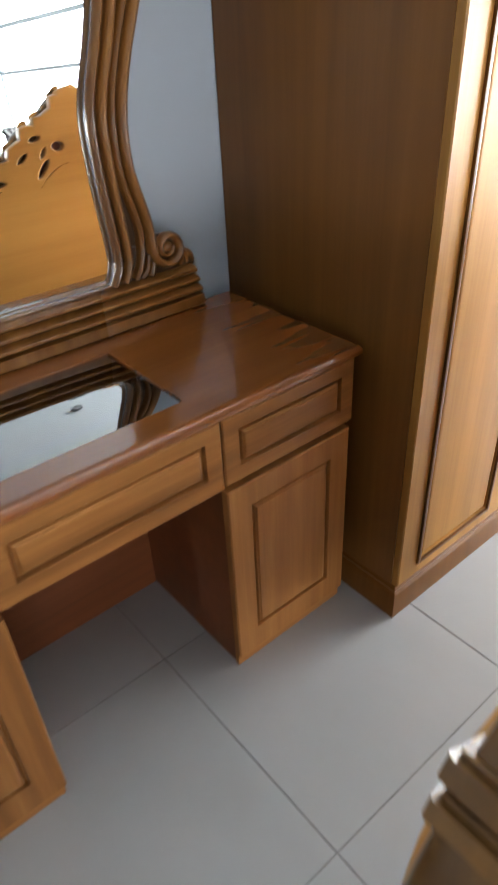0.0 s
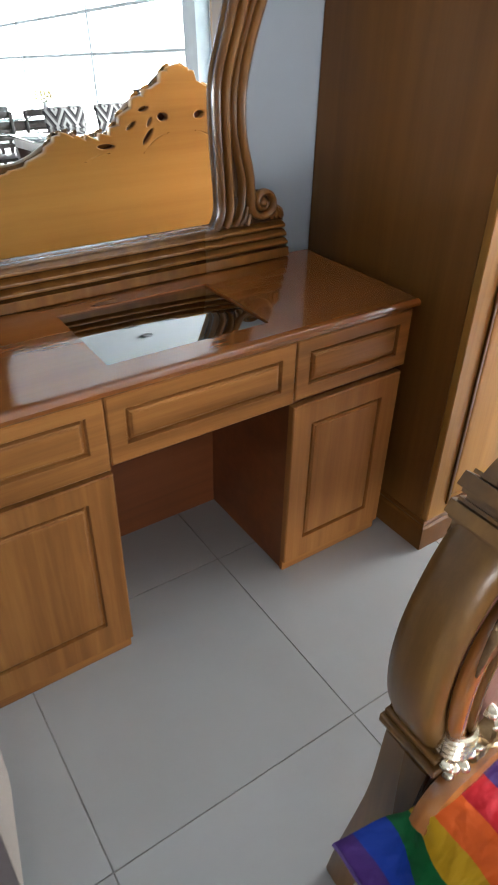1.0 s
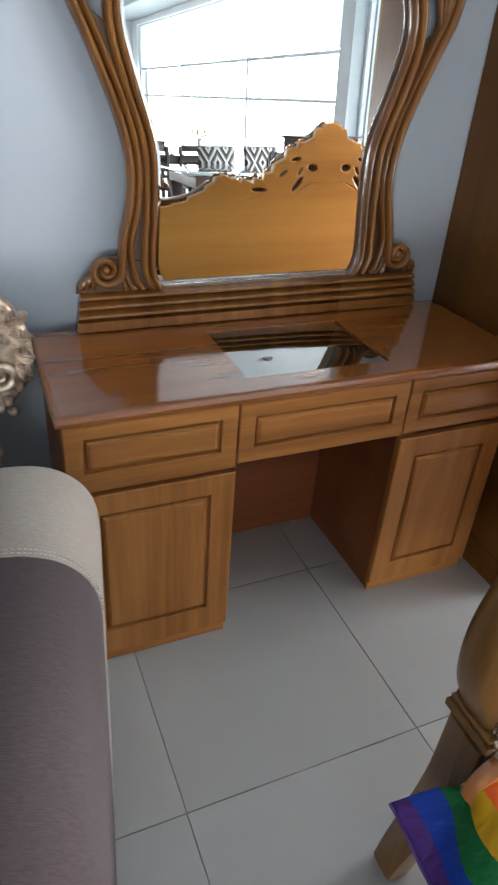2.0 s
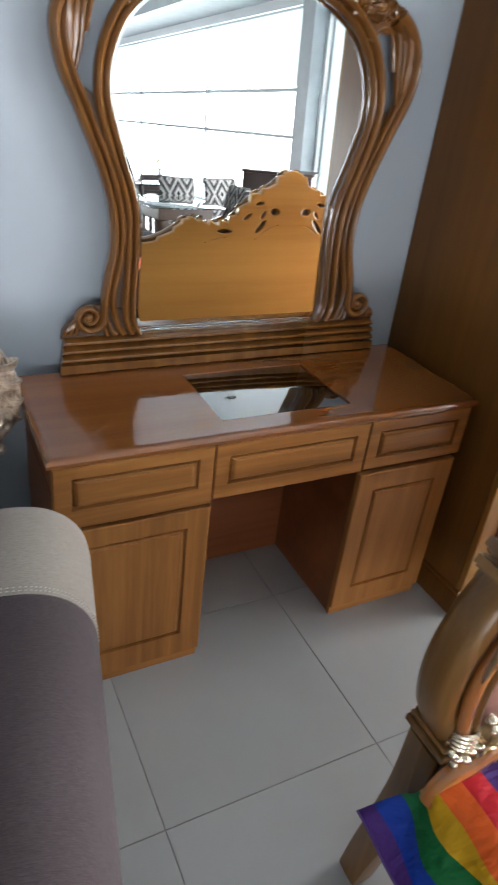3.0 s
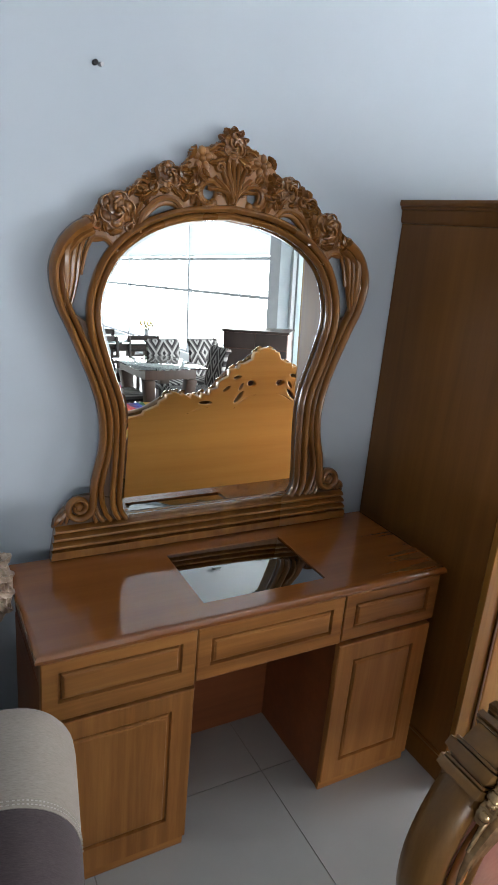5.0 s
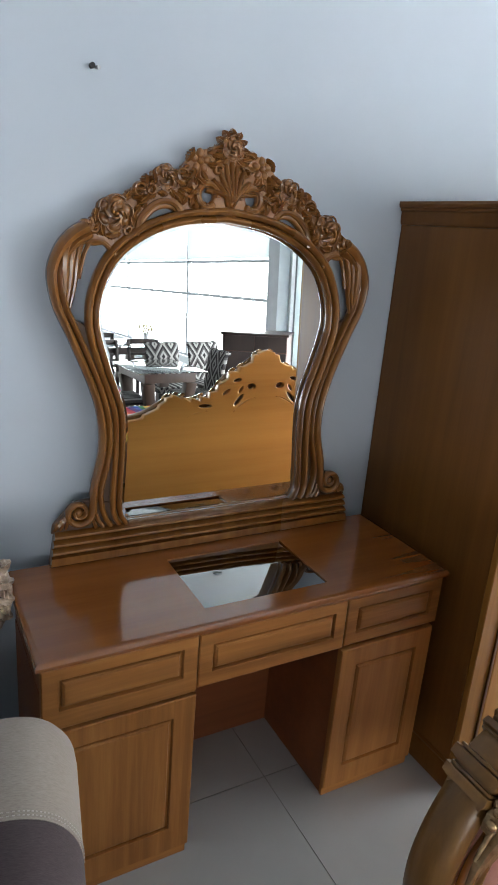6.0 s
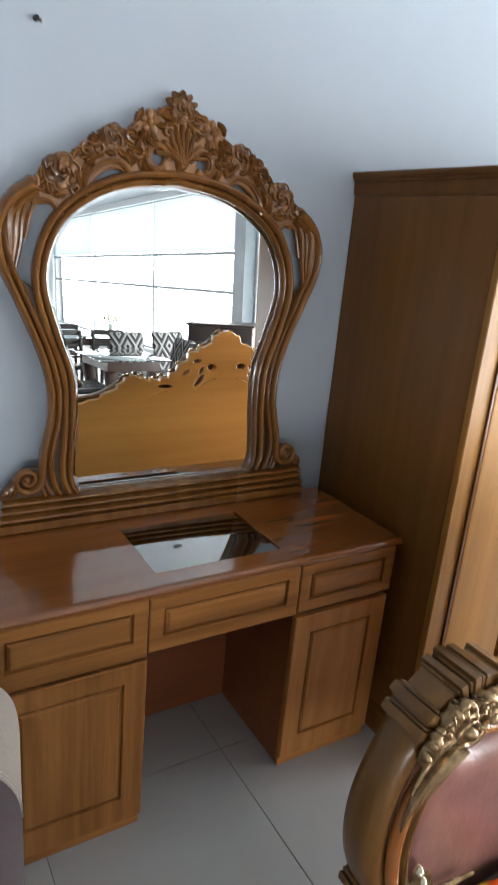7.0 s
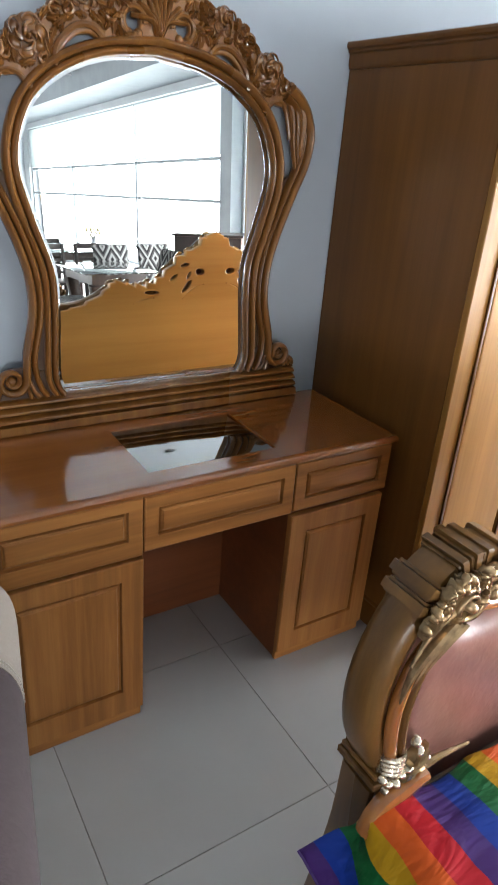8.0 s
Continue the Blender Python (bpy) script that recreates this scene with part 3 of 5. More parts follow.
def mirror():
    m = thing("dresser_mirror", "ornate carved brown wooden mirror frame standing on the dressing table", "mirror", (0.622, -0.046, Z0))
    m.rotation_euler = (radians(-LEAN), 0, radians(SWING))
    m.scale = (0.982, 1.0, 0.972)
    inner = [Vector((h, 0, z - Z0)) for h, z in RIB_IN]
    outer = [Vector((h, 0, z - Z0)) for h, z in RIB_OUT]
    ci, co = spline(inner, 64), spline(outer, 52)
    glass = [(p.x + 0.004, p.z) for p in ci] + [(-p.x - 0.004, p.z) for p in ci[-2::-1]]
    plate("glass", [glass], 0.004, 0.0004, mirror_mat, m, Matrix.Translation((0, 0.002, 0)), "bevelled mirror glass")
    # ground glass bevel along the rim, tilted a little
    edge = offset(ci, -0.004)
    rim = offset(ci, -0.013)
    for s in (-1, 1):
        bm = bmesh.new()
        loft(bm, [[(s * rim[k].x, -0.0013, rim[k].z), (s * edge[k].x, -0.0006, edge[k].z)] for k in range(len(ci)) if rim[k].x > 0.004] + [[(0, -0.0013, rim[-1].z), (0, -0.0006, edge[-1].z)]], closed=False)
        part("glass_bevel", bm, mirror_mat, m)
    low = [Vector((s_, -0.0006 - 0.0012 * t, 0.106 + 0.009 * t)) for t in (0, 1) for s_ in (-0.30, 0.30)]
    bm = bmesh.new()
    vs = [bm.verts.new(p) for p in (low[0], low[1], low[3], low[2])]
    bm.faces.new(vs)
    part("glass_bevel", bm, mirror_mat, m)
    def both(pts, y):
        pts = [p for p in pts if p.x > 0.004] + [Vector((0, 0, max(p.z for p in pts)))]
        return [Vector((-p.x, y, p.z)) for p in pts] + [Vector((p.x, y, p.z)) for p in pts[-2::-1]]

    a3 = [Vector((0.312, 0, 0.106)), Vector((0.322, 0, 0.122)), Vector((0.330, 0, 0.150))] + offset(ci, 0.027)[10:]
    part("inner_rib", tube(bmesh.new(), both(offset(ci, 0.006), -0.012), lambda u: 0.0082 + 0.002 * math.sin(math.pi * u), 12, flat=1.8), carved, m)
    part("inner_rib", tube(bmesh.new(), both(a3, -0.016), lambda u: 0.0084 + 0.003 * math.sin(math.pi * u) ** 2, 12, flat=2.3), carved, m)
    for s in (-1, 1):
        def at(pts, y):
            return [Vector((s * p.x, y, p.z)) for p in pts]

        a2 = [Vector((0.338, 0, 0.106)), Vector((0.352, 0, 0.126)), Vector((0.362, 0, 0.160))] + offset(co, -0.034)[2:]
        part("outer_rib", tube(bmesh.new(), at(a2, -0.017), lambda u: 0.0086 + 0.011 * max(0, u - 0.55), 12, flat=2.3), carved, m)
        sp = curl_path(0.430, 0.156, 0, 0.040, 0.010, math.pi, 1.55, 40)
        a1 = [Vector((p.x, 0, p.z)) for p in sp[::-1]] + offset(co, -0.013)[2:]
        cut = 40 / len(a1)
        part("outer_rib", tube(bmesh.new(), at(a1, -0.020), lambda u: 0.006 + 0.0050 * min(1, u / cut) + 0.030 * max(0, u - 0.72), 12, flat=2.1), carved, m, "rib ending in a scroll")
        bm = bmesh.new()
        dome(bm, (s * 0.430, -0.018, 0.156), 0.014, 0.014, 0.016, n=10)
        part("scroll_eye", bm, carved, m)
        # web between the ribs, and small flutes outside the scroll
        web_in, web_out = offset(ci, 0.002), offset(co, -0.016)
        wo = [web_out[int(k * 30 / 33)] for k in range(34)]
        ring = [(s * p.x, p.z) for p in web_in[:34]] + [(s * p.x, p.z) for p in wo[::-1]] + [(s * 0.395, 0.104)]
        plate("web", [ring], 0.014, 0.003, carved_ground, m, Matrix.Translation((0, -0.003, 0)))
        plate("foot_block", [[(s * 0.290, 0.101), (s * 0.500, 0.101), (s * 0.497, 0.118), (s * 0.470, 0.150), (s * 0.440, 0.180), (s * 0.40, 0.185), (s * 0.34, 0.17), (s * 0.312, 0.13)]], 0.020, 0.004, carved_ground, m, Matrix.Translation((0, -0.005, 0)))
        bm = bmesh.new()
        for k in range(3):
            p0 = Vector((s * (0.488 + 0.004 * k - 0.012 * k), -0.018, 0.110 + 0.0 * k))
            tube(bm, spline([Vector((s * (0.497 - 0.016 * k), -0.012, 0.108)), Vector((s * (0.487 - 0.013 * k), -0.019, 0.126 + 0.006 * k)), Vector((s * (0.470 - 0.008 * k), -0.016, 0.142 + 0.010 * k))], 8), lambda u: 0.0065 * (0.4 + math.sin(math.pi * (0.15 + 0.7 * u))), 7, flat=1.4)
        part("flute", bm, carved, m)
        for k in range(2):
            part("flute", tube(bmesh.new(), spline([Vector((s * (0.360 + 0.022 * k), -0.016, 0.106)), Vector((s * (0.372 + 0.014 * k), -0.020, 0.122 - 0.003 * k)), Vector((s * (0.381 + 0.010 * k), -0.018, 0.150 - 0.018 * k))], 8), lambda u: 0.0085 * (1 - 0.35 * u), 8, flat=1.6), carved, m)
        # shoulder curl over the end of the outer rib
        part("shoulder_curl", tube(bmesh.new(), at(curl_path(0.404, 0.945, 0, 0.017, 0.004, 2.2, 1.1, 18), -0.030), 0.0085, 8, flat=1.3), carved, m)
        for k, (x2, x3, r0) in enumerate(((0.458, 0.436, 0.012), (0.440, 0.424, 0.009), (0.426, 0.416, 0.0075))):
            run = spline([Vector((x3 - 0.028, 0, 0.915)), Vector((x2 - 0.012, 0, 0.895)), Vector((x2, 0, 0.850)), Vector((0.457 - 0.012 * k, 0, 0.790)), Vector((0.462 - 0.005 * k, 0, 0.725 - 0.01 * k))], 18)
            part("shoulder_flute", tube(bmesh.new(), at(run, -0.022), lambda u: r0 * (0.25 + 0.9 * math.sin(math.pi * (0.12 + 0.85 * u))), 9, flat=1.7), carved, m)
        # rims of the pierced openings
        part("arch_rim", tube(bmesh.new(), at(spline([Vector((h, 0, z - Z0)) for h, z in ((0.268, 1.676), (0.258, 1.722), (0.215, 1.764), (0.170, 1.768), (0.138, 1.738))], 18), -0.022), 0.0095, 8, flat=1.3), carved, m)
        part("arch_rim", tube(bmesh.new(), at(spline([Vector((h, 0, z - Z0)) for h, z in ((0.326, 1.622), (0.352, 1.652), (0.385, 1.655), (0.405, 1.625), (0.420, 1.56))], 18), -0.020), lambda u: 0.0085 * (1 - 0.4 * u), 8, flat=1.3), carved, m)
        part("ring_rim", tube(bmesh.new(), at(curl_path(0.067, 1.796 - Z0, 0, 0.031, 0.030, 4.2, 0.86, 26), -0.024), 0.0085, 8, flat=1.3), carved, m)
        bm = bmesh.new()
        for dx, dz in ((-0.012, -0.026), (0.014, -0.027)):
            dome(bm, (s * (0.067 + dx), -0.022, 1.796 - Z0 + dz), 0.012, 0.012, 0.014, n=8)
        part("berry", bm, carved, m)
        rose((s * 0.327, -0.016, 1.728 - Z0), 0.050, 3 + s, carved, m)
        rose((s * 0.188, -0.016, 1.828 - Z0), 0.037, 6 + s, carved, m)
        part("blossom", blossom((s * 0.094, -0.020, 1.880 - Z0), 0.034), carved, m)
        for h, z, r0, a0, turn in ((0.262, 1.790, 0.020, 2.4, -1.25), (0.232, 1.795, 0.016, 0.4, 1.2), (0.380, 1.690, 0.015, 1.0, -1.2), (0.142, 1.842, 0.017, 5.4, 1.2), (0.128, 1.800, 0.017, 2.0, 1.15), (0.292, 1.690, 0.014, 4.0, 1.1), (0.042, 1.862, 0.015, 2.6, -1.1)):
            part("curl", tube(bmesh.new(), at(curl_path(h, z - Z0, 0, r0, 0.004, a0, turn, 20), -0.026), lambda u: 0.0062 * (1.1 - 0.45 * u), 7, flat=1.8), carved, m)
        # a carpet of overlapping leaves along the flow of the crest
        rnd = random.Random(40)
        spots = [(0.327, 1.728, 0.050), (0.188, 1.828, 0.037), (0.094, 1.880, 0.033), (0.067, 1.796, 0.036), (0.0, 1.925, 0.042)]
        placed = []
        for _ in range(2600):
            h, z = rnd.uniform(0.012, 0.405), rnd.uniform(1.655, 1.955)
            if not (crest_low(h) < z < crest_high(h) - 0.004):
                continue
            if any((h - a) ** 2 + (z - b) ** 2 < (0.92 * r) ** 2 for a, b, r in spots) or any((h - a) ** 2 + (z - b) ** 2 < 0.0165 ** 2 for a, b in placed):
                continue
            if h < 0.075 and z < 1.872:
                continue
            placed.append((h, z))
            near = min(spots, key=lambda q: (h - q[0]) ** 2 + (z - q[1]) ** 2)
            a = math.atan2(z - near[1], h - near[0]) + rnd.uniform(-0.5, 0.5)
            ln = rnd.uniform(0.030, 0.044)
            tip_z, tip_h = z + ln * math.sin(a), h + ln * math.cos(a)
            if not (crest_low(tip_h) - 0.004 < tip_z < crest_high(tip_h) + 0.006):
                a += 1.9 if rnd.random() < 0.5 else -1.9
            part("leaf", leaves([((s * (h - 0.35 * ln * math.cos(a)), -0.020 - rnd.uniform(0, 0.008), z - 0.35 * ln * math.sin(a) - Z0), a if s > 0 else math.pi - a, ln, rnd.uniform(0.0105, 0.0145), rnd.uniform(0.008, 0.013), rnd.uniform(-0.9, 0.9))]), carved, m)
    rose((0, -0.020, 1.922 - Z0), 0.036, 11, carved, m)
    for k in range(9):
        a = -0.55 + (math.pi + 1.1) * k / 8
        part("leaf", leaves([((0.026 * math.cos(a), -0.016, 1.922 - Z0 + 0.026 * math.sin(a)), a, 0.026, 0.011, 0.014, 0.3)]), carved, m)
    for k in range(-4, 5):
        a = k * 0.19
        tip = Vector((math.sin(a) * 0.088 * (1 + 0.06 * abs(k)), -0.024, 1.768 - Z0 + math.cos(a) * 0.118 - 0.005 * abs(k) ** 1.6))
        part("shell_flute", tube(bmesh.new(), spline([Vector((0.0028 * k, -0.022, 1.772 - Z0)), Vector((0.0055 * k, -0.034, 1.800 - Z0)), tip], 12), lambda u: 0.0034 + 0.0078 * u * (1.35 - u), 8, flat=1.9), carved, m)
    bm = bmesh.new()
    dome(bm, (0, -0.024, 1.784 - Z0), 0.013, 0.014, 0.018, n=10)
    part("shell_foot", bm, carved, m)
    # ribbed base rail
    prof = [(0.002, 0.0), (-0.030, 0.0), (-0.033, 0.003), (-0.034, 0.027)]
    for k in range(3):
        zc, o = 0.029 + 0.0235 * k, 0.002 * k
        prof += [(-0.012 + o, zc), (-0.026 + o, zc + 0.0025), (-0.034 + o, zc + 0.008), (-0.035 + o, zc + 0.0115), (-0.034 + o, zc + 0.015), (-0.026 + o, zc + 0.0205), (-0.012 + o, zc + 0.0228)]
    prof += [(-0.018, 0.1000), (-0.012, 0.103), (0.002, 0.103)]
    rings = [[(x * (0.513 - 0.16 * z), y, z) for y, z in prof] for x in (-1, 1)]
    part("base_rail", loft(bmesh.new(), rings), carved, m, "ribbed wooden base rail", 30)
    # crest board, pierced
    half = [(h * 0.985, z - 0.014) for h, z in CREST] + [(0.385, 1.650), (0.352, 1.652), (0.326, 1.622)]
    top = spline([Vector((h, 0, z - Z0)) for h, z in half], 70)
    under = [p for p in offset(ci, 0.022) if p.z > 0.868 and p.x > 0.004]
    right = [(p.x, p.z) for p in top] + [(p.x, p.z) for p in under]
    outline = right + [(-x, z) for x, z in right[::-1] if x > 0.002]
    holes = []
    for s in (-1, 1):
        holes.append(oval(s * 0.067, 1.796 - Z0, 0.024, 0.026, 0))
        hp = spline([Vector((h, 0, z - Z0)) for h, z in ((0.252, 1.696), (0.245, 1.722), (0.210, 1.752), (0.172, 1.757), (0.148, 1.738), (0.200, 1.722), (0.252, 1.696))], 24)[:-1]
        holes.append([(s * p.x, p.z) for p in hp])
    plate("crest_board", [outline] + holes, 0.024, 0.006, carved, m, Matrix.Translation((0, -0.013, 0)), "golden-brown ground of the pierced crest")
    return m


mirror()


# ---- bed ----
def rainbow_material():
    m, nodes, links, b = mat("rainbow_satin", 0.45, 0, 0.22)
    tc = nodes.new("ShaderNodeUVMap")
    sep = nodes.new("ShaderNodeSeparateXYZ")
    v = coords(nodes, links, (1, 1, 1))
    wob = noise_tex(nodes, links, v, 9, 2)
    links.new(tc.outputs[0], sep.inputs[0])
    w2 = nodes.new("ShaderNodeMath")
    w2.operation = "MULTIPLY_ADD"
    w2.inputs[1].default_value = 0.03
    links.new(wob, w2.inputs[0])
    links.new(sep.outputs["X"], w2.inputs[2])
    fr = nodes.new("ShaderNodeMath")
    fr.operation = "FRACT"
    links.new(w2.outputs[0], fr.inputs[0])
    cols = [(0.46, 0.010, 0.020), (0.058, 0.022, 0.145), (0.006, 0.035, 0.27), (0.004, 0.105, 0.028), (0.44, 0.245, 0.008), (0.62, 0.095, 0.012)]
    r = ramp(nodes, [(i / 6, c) for i, c in enumerate(cols)])
    r.color_ramp.interpolation = "CONSTANT"
    links.new(fr.outputs[0], r.inputs[0])
    links.new(r.outputs[0], b.inputs["Base Color"])
    b.inputs["Sheen Weight"].default_value = 0.0
    v2 = coords(nodes, links, (5, 10, 5))
    bump(nodes, links, b, noise_tex(nodes, links, v2, 1.0, 3.5, 0.55, 1.4), 0.6, 0.03)
    return m


rainbow = rainbow_material()
BX, BY = 1.44, -1.16  # middle of the headboard's back


def bed():
    b = thing("bed", "carved wooden double bed with a leather headboard and plain golden back", "bed", (BX, BY, 0))
    half = [(0.0, 1.210), (0.04, 1.186), (0.063, 1.170), (0.125, 1.115), (0.186, 1.095), (0.232, 1.050), (0.282, 1.003), (0.321, 0.977), (0.365, 0.966), (0.411, 0.964), (0.455, 0.978), (0.50, 0.990), (0.53, 0.982), (0.556, 0.957), (0.613, 0.920), (0.682, 0.889), (0.749, 0.874), (0.81, 0.872), (0.858, 0.860)]
    top = spline([Vector((x, 0, z)) for x, z in half], 120)
    top = [p + Vector((0, 0, (0.030 * ((k * 0.135) % 1.0) ** 0.8 - 0.013) * (1 if 8 < k < 60 else 0.45 if k < 104 else 0))) for k, p in enumerate(top)]
    side = [(0.885, 0.83), (0.905, 0.78), (0.918, 0.71), (0.922, 0.65), (0.915, 0.58), (0.908, 0.52), (0.90, 0.30)]
    right = [(p.x, p.z) for p in top] + side
    outline = right + [(-x, z) for x, z in right[::-1] if x > 0.001]
    holes = []
    for s in (-1, 1):
        holes += [oval(s * 0.155, 0.962, 0.044, 0.016, s * -0.85, 16), oval(s * 0.084, 1.028, 0.029, 0.020, s * 0.1, 16), oval(s * 0.144, 1.014, 0.026, 0.012, s * -1.0, 14), oval(s * 0.338, 0.940, 0.042, 0.015, s * 0.05, 16), oval(s * 0.165, 1.062, 0.028, 0.014, s * -0.2, 14), oval(s * 0.225, 1.006, 0.030, 0.013, s * -0.6, 14)]
        # sawn crescents
        for x0, z0, r, a0, a1 in ((0.06, 0.825, 0.145, 0.55, 1.60), (0.350, 0.768, 0.150, 0.95, 1.75)):
            n = 14
            o = [(s * (x0 + r * math.cos(a0 + (a1 - a0) * i / n)), z0 + r * math.sin(a0 + (a1 - a0) * i / n)) for i in range(n + 1)]
            q = [(s * (x0 + (r - 0.011 * math.sin(math.pi * i / n)) * math.cos(a0 + (a1 - a0) * i / n)), z0 + (r - 0.011 * math.sin(math.pi * i / n)) * math.sin(a0 + (a1 - a0) * i / n)) for i in range(n - 1, 0, -1)]
            holes.append(o + q)
    plate("back_panel", [outline] + holes, 0.036, 0.006, back_panel, b, Matrix.Translation((0, -0.0185, 0)), "plain golden wooden back of the headboard")
    for s in (-1, 1):
        def at(pts, y, n=24):
            return spline([Vector((s * x, y, z)) for x, z in pts], n)

        standing = set(b.children)
        # leg, ledge, bowed stile, stepped capital
        leg = spline([Vector((s * x, y, z)) for x, y, z in ((0.822, 0.034, 0.0), (0.822, 0.020, 0.08), (0.824, -0.005, 0.20), (0.828, -0.030, 0.33), (0.830, -0.040, 0.460))], 14)
        part("leg", sweep_block(leg, lambda u: 0.027 + 0.003 * u, lambda u: 0.029 + 0.009 * u, 0.25), post_wood, b)
        ledge = part("ledge_block", box(*sorted((s * 0.798, s * 0.856)), -0.078, 0.0, 0.420, 0.474, bevel=0.003), post_wood, b)
        for o, z0, z1 in ((0.006, 0.424, 0.434), (0.013, 0.436, 0.452), (0.007, 0.453, 0.464)):
            part("ledge_moulding", box(*sorted((s * (0.796 - o), s * (0.856 + o))), -0.078 - o, o * 0.3, z0, z1, bevel=0.004, segs=3), post_wood, ledge)
        bow = at([(0.838, 0.470), (0.862, 0.53), (0.873, 0.60), (0.871, 0.67), (0.857, 0.73), (0.835, 0.785), (0.808, 0.828)], -0.041, 40)
        part("stile", sweep_block(bow, lambda u: 0.021 + 0.005 * u, 0.038, 0.9), post_wood, b, "bowed wooden stile", 75)
        arch = at([(0.818, 0.798), (0.803, 0.832), (0.781, 0.862), (0.748, 0.880), (0.705, 0.884), (0.660, 0.876)], -0.041, 41)
        cap = part("capital", sweep_block(arch, 0.027, 0.036, 0.3), post_wood, b, "stepped moulded capital")
        for k0, k1, w, dep in ((4, 5, 0.031, 0.039), (5, 8, 0.037, 0.043), (8, 9, 0.031, 0.039), (10, 11, 0.033, 0.040), (11, 14, 0.041, 0.045), (14, 15, 0.034, 0.041), (21, 22, 0.032, 0.039), (22, 24, 0.039, 0.043), (25, 26, 0.034, 0.040), (26, 28, 0.042, 0.044), (29, 30, 0.034, 0.040), (30, 32, 0.038, 0.042), (37, 40, 0.034, 0.040)):
            part("capital_tier", sweep_block(arch[k0:k1 + 1], w, dep, 0.12), post_wood, cap)
        # polished inner moulding and upper rail
        inn = at([(0.828, 0.478), (0.842, 0.53), (0.849, 0.60), (0.845, 0.66), (0.829, 0.72), (0.800, 0.765), (0.765, 0.800)], -0.083, 28)
        part("moulding", tube(bmesh.new(), inn, 0.0125, 12), amber_wood, b, "glossy amber inner moulding")
        inner = [p + Vector((-s * 0.020, -0.006, -0.004)) for p in inn]
        part("moulding", tube(bmesh.new(), inner, 0.0075, 10), post_wood, b)
        # gilded carving at the foot of the stile and under the capital
        rnd = random.Random(21 + s)

        def bead(x, y, z, a, c, h):
            bm = bmesh.new()
            dome(bm, (s * x, y, z), a, c, h, rnd.uniform(0, 3), n=12, m=5)
            part("bead", bm, silver_gilt, b, "bright silver-gilt bead", 85)

        def frond(x, y, z, ang, ln, wd, ht=0.013, bend=0.7):
            part("leaf", leaves([((s * x, y, z), ang if s > 0 else math.pi - ang, ln, wd, ht, bend * s)]), gilt, b, "bright gilded leaf")

        for k in range(4):
            ring = [Vector((s * (0.832 + 0.021 * math.cos(a)), -0.084 - 0.017 * math.sin(a), 0.478 + 0.011 * k + 0.002 * math.sin(2 * a))) for a in (2 * math.pi * i / 18 for i in range(19))]
            part("ring", tube(bmesh.new(), ring, 0.0055, 7, up=(0, 0, 1)), silver_gilt, b, "bright silver-gilt ring at the foot of the moulding")
        for x, z, a in ((0.858, 0.470, 0.011), (0.846, 0.456, 0.012), (0.832, 0.452, 0.013), (0.817, 0.460, 0.012), (0.806, 0.474, 0.012), (0.800, 0.492, 0.010), (0.792, 0.512, 0.011), (0.796, 0.532, 0.012), (0.788, 0.470, 0.009), (0.774, 0.466, 0.010), (0.760, 0.472, 0.008), (0.848, 0.436, 0.010), (0.838, 0.424, 0.009)):
            bead(x, -0.094 + rnd.uniform(-0.005, 0.003), z, a, a * 0.72, a * 1.2)
        for ang, ln in ((0.5, 0.05), (1.0, 0.06), (1.5, 0.055), (-0.2, 0.045)):
            frond(0.805, -0.096, 0.470, math.pi - ang, ln, 0.011, 0.012, 0.6)
        ridge = at([(0.815, 0.452), (0.780, 0.444), (0.74, 0.452), (0.70, 0.448), (0.65, 0.440)], -0.098, 24)
        part("gilt_border", tube(bmesh.new(), ridge, lambda u: 0.011 - 0.008 * u, 8), gilt, b, "gilded border along the mattress")
        part("corbel", sweep_block(at([(0.880, 0.352), (0.866, 0.386), (0.842, 0.410), (0.812, 0.418), (0.782, 0.432), (0.762, 0.436)], -0.101, 18), lambda u: 0.010 + 0.012 * math.sin(math.pi * (0.15 + 0.75 * u)), 0.016, 0.8), amber_wood, b, "rounded amber wooden corbel")
        # sheath of leaves down the inner edge of the stile
        for off, r0, n0 in ((0.010, 0.0095, 13), (-0.004, 0.0085, 15), (-0.017, 0.0080, 17)):
            run = [Vector((p.x + s * off, -0.094, p.z + 0.5 * off)) for p in inn[n0:]]
            part("sheath_leaf", tube(bmesh.new(), run, lambda u: r0 * (0.12 + 0.95 * math.sin(math.pi * 0.5 * u) ** 0.8), 8, flat=1.3), gilt, b, "long gilded leaf along the stile")
        # acanthus scrolls and buds under the capital
        for x, z, r0, a0, turn, th in ((0.815, 0.842, 0.017, 1.2, 0.9, 0.0065), (0.796, 0.866, 0.017, 4.0, -1.0, 0.0065), (0.770, 0.880, 0.017, 0.4, 1.1, 0.0065), (0.738, 0.872, 0.016, 2.2, -1.2, 0.006), (0.706, 0.878, 0.018, 5.2, 1.0, 0.007), (0.668, 0.886, 0.017, 1.0, -1.1, 0.007), (0.632, 0.896, 0.017, 3.2, 1.1, 0.0065), (0.700, 0.840, 0.015, 0.0, 1.2, 0.006), (0.660, 0.850, 0.016, 2.6, -1.2, 0.006), (0.616, 0.866, 0.015, 0.8, 1.2, 0.006)):
            part("scroll", tube(bmesh.new(), [Vector((p.x, -0.092 + rnd.uniform(-0.006, 0.004), p.z)) for p in curl_path(x, z, 0, r0, 0.004, a0, turn, 26, s)], lambda u: th * (0.35 + math.sin(math.pi * (0.12 + 0.62 * u))), 10, flat=1.5), gilt, b, "bright gilded scroll", 85)
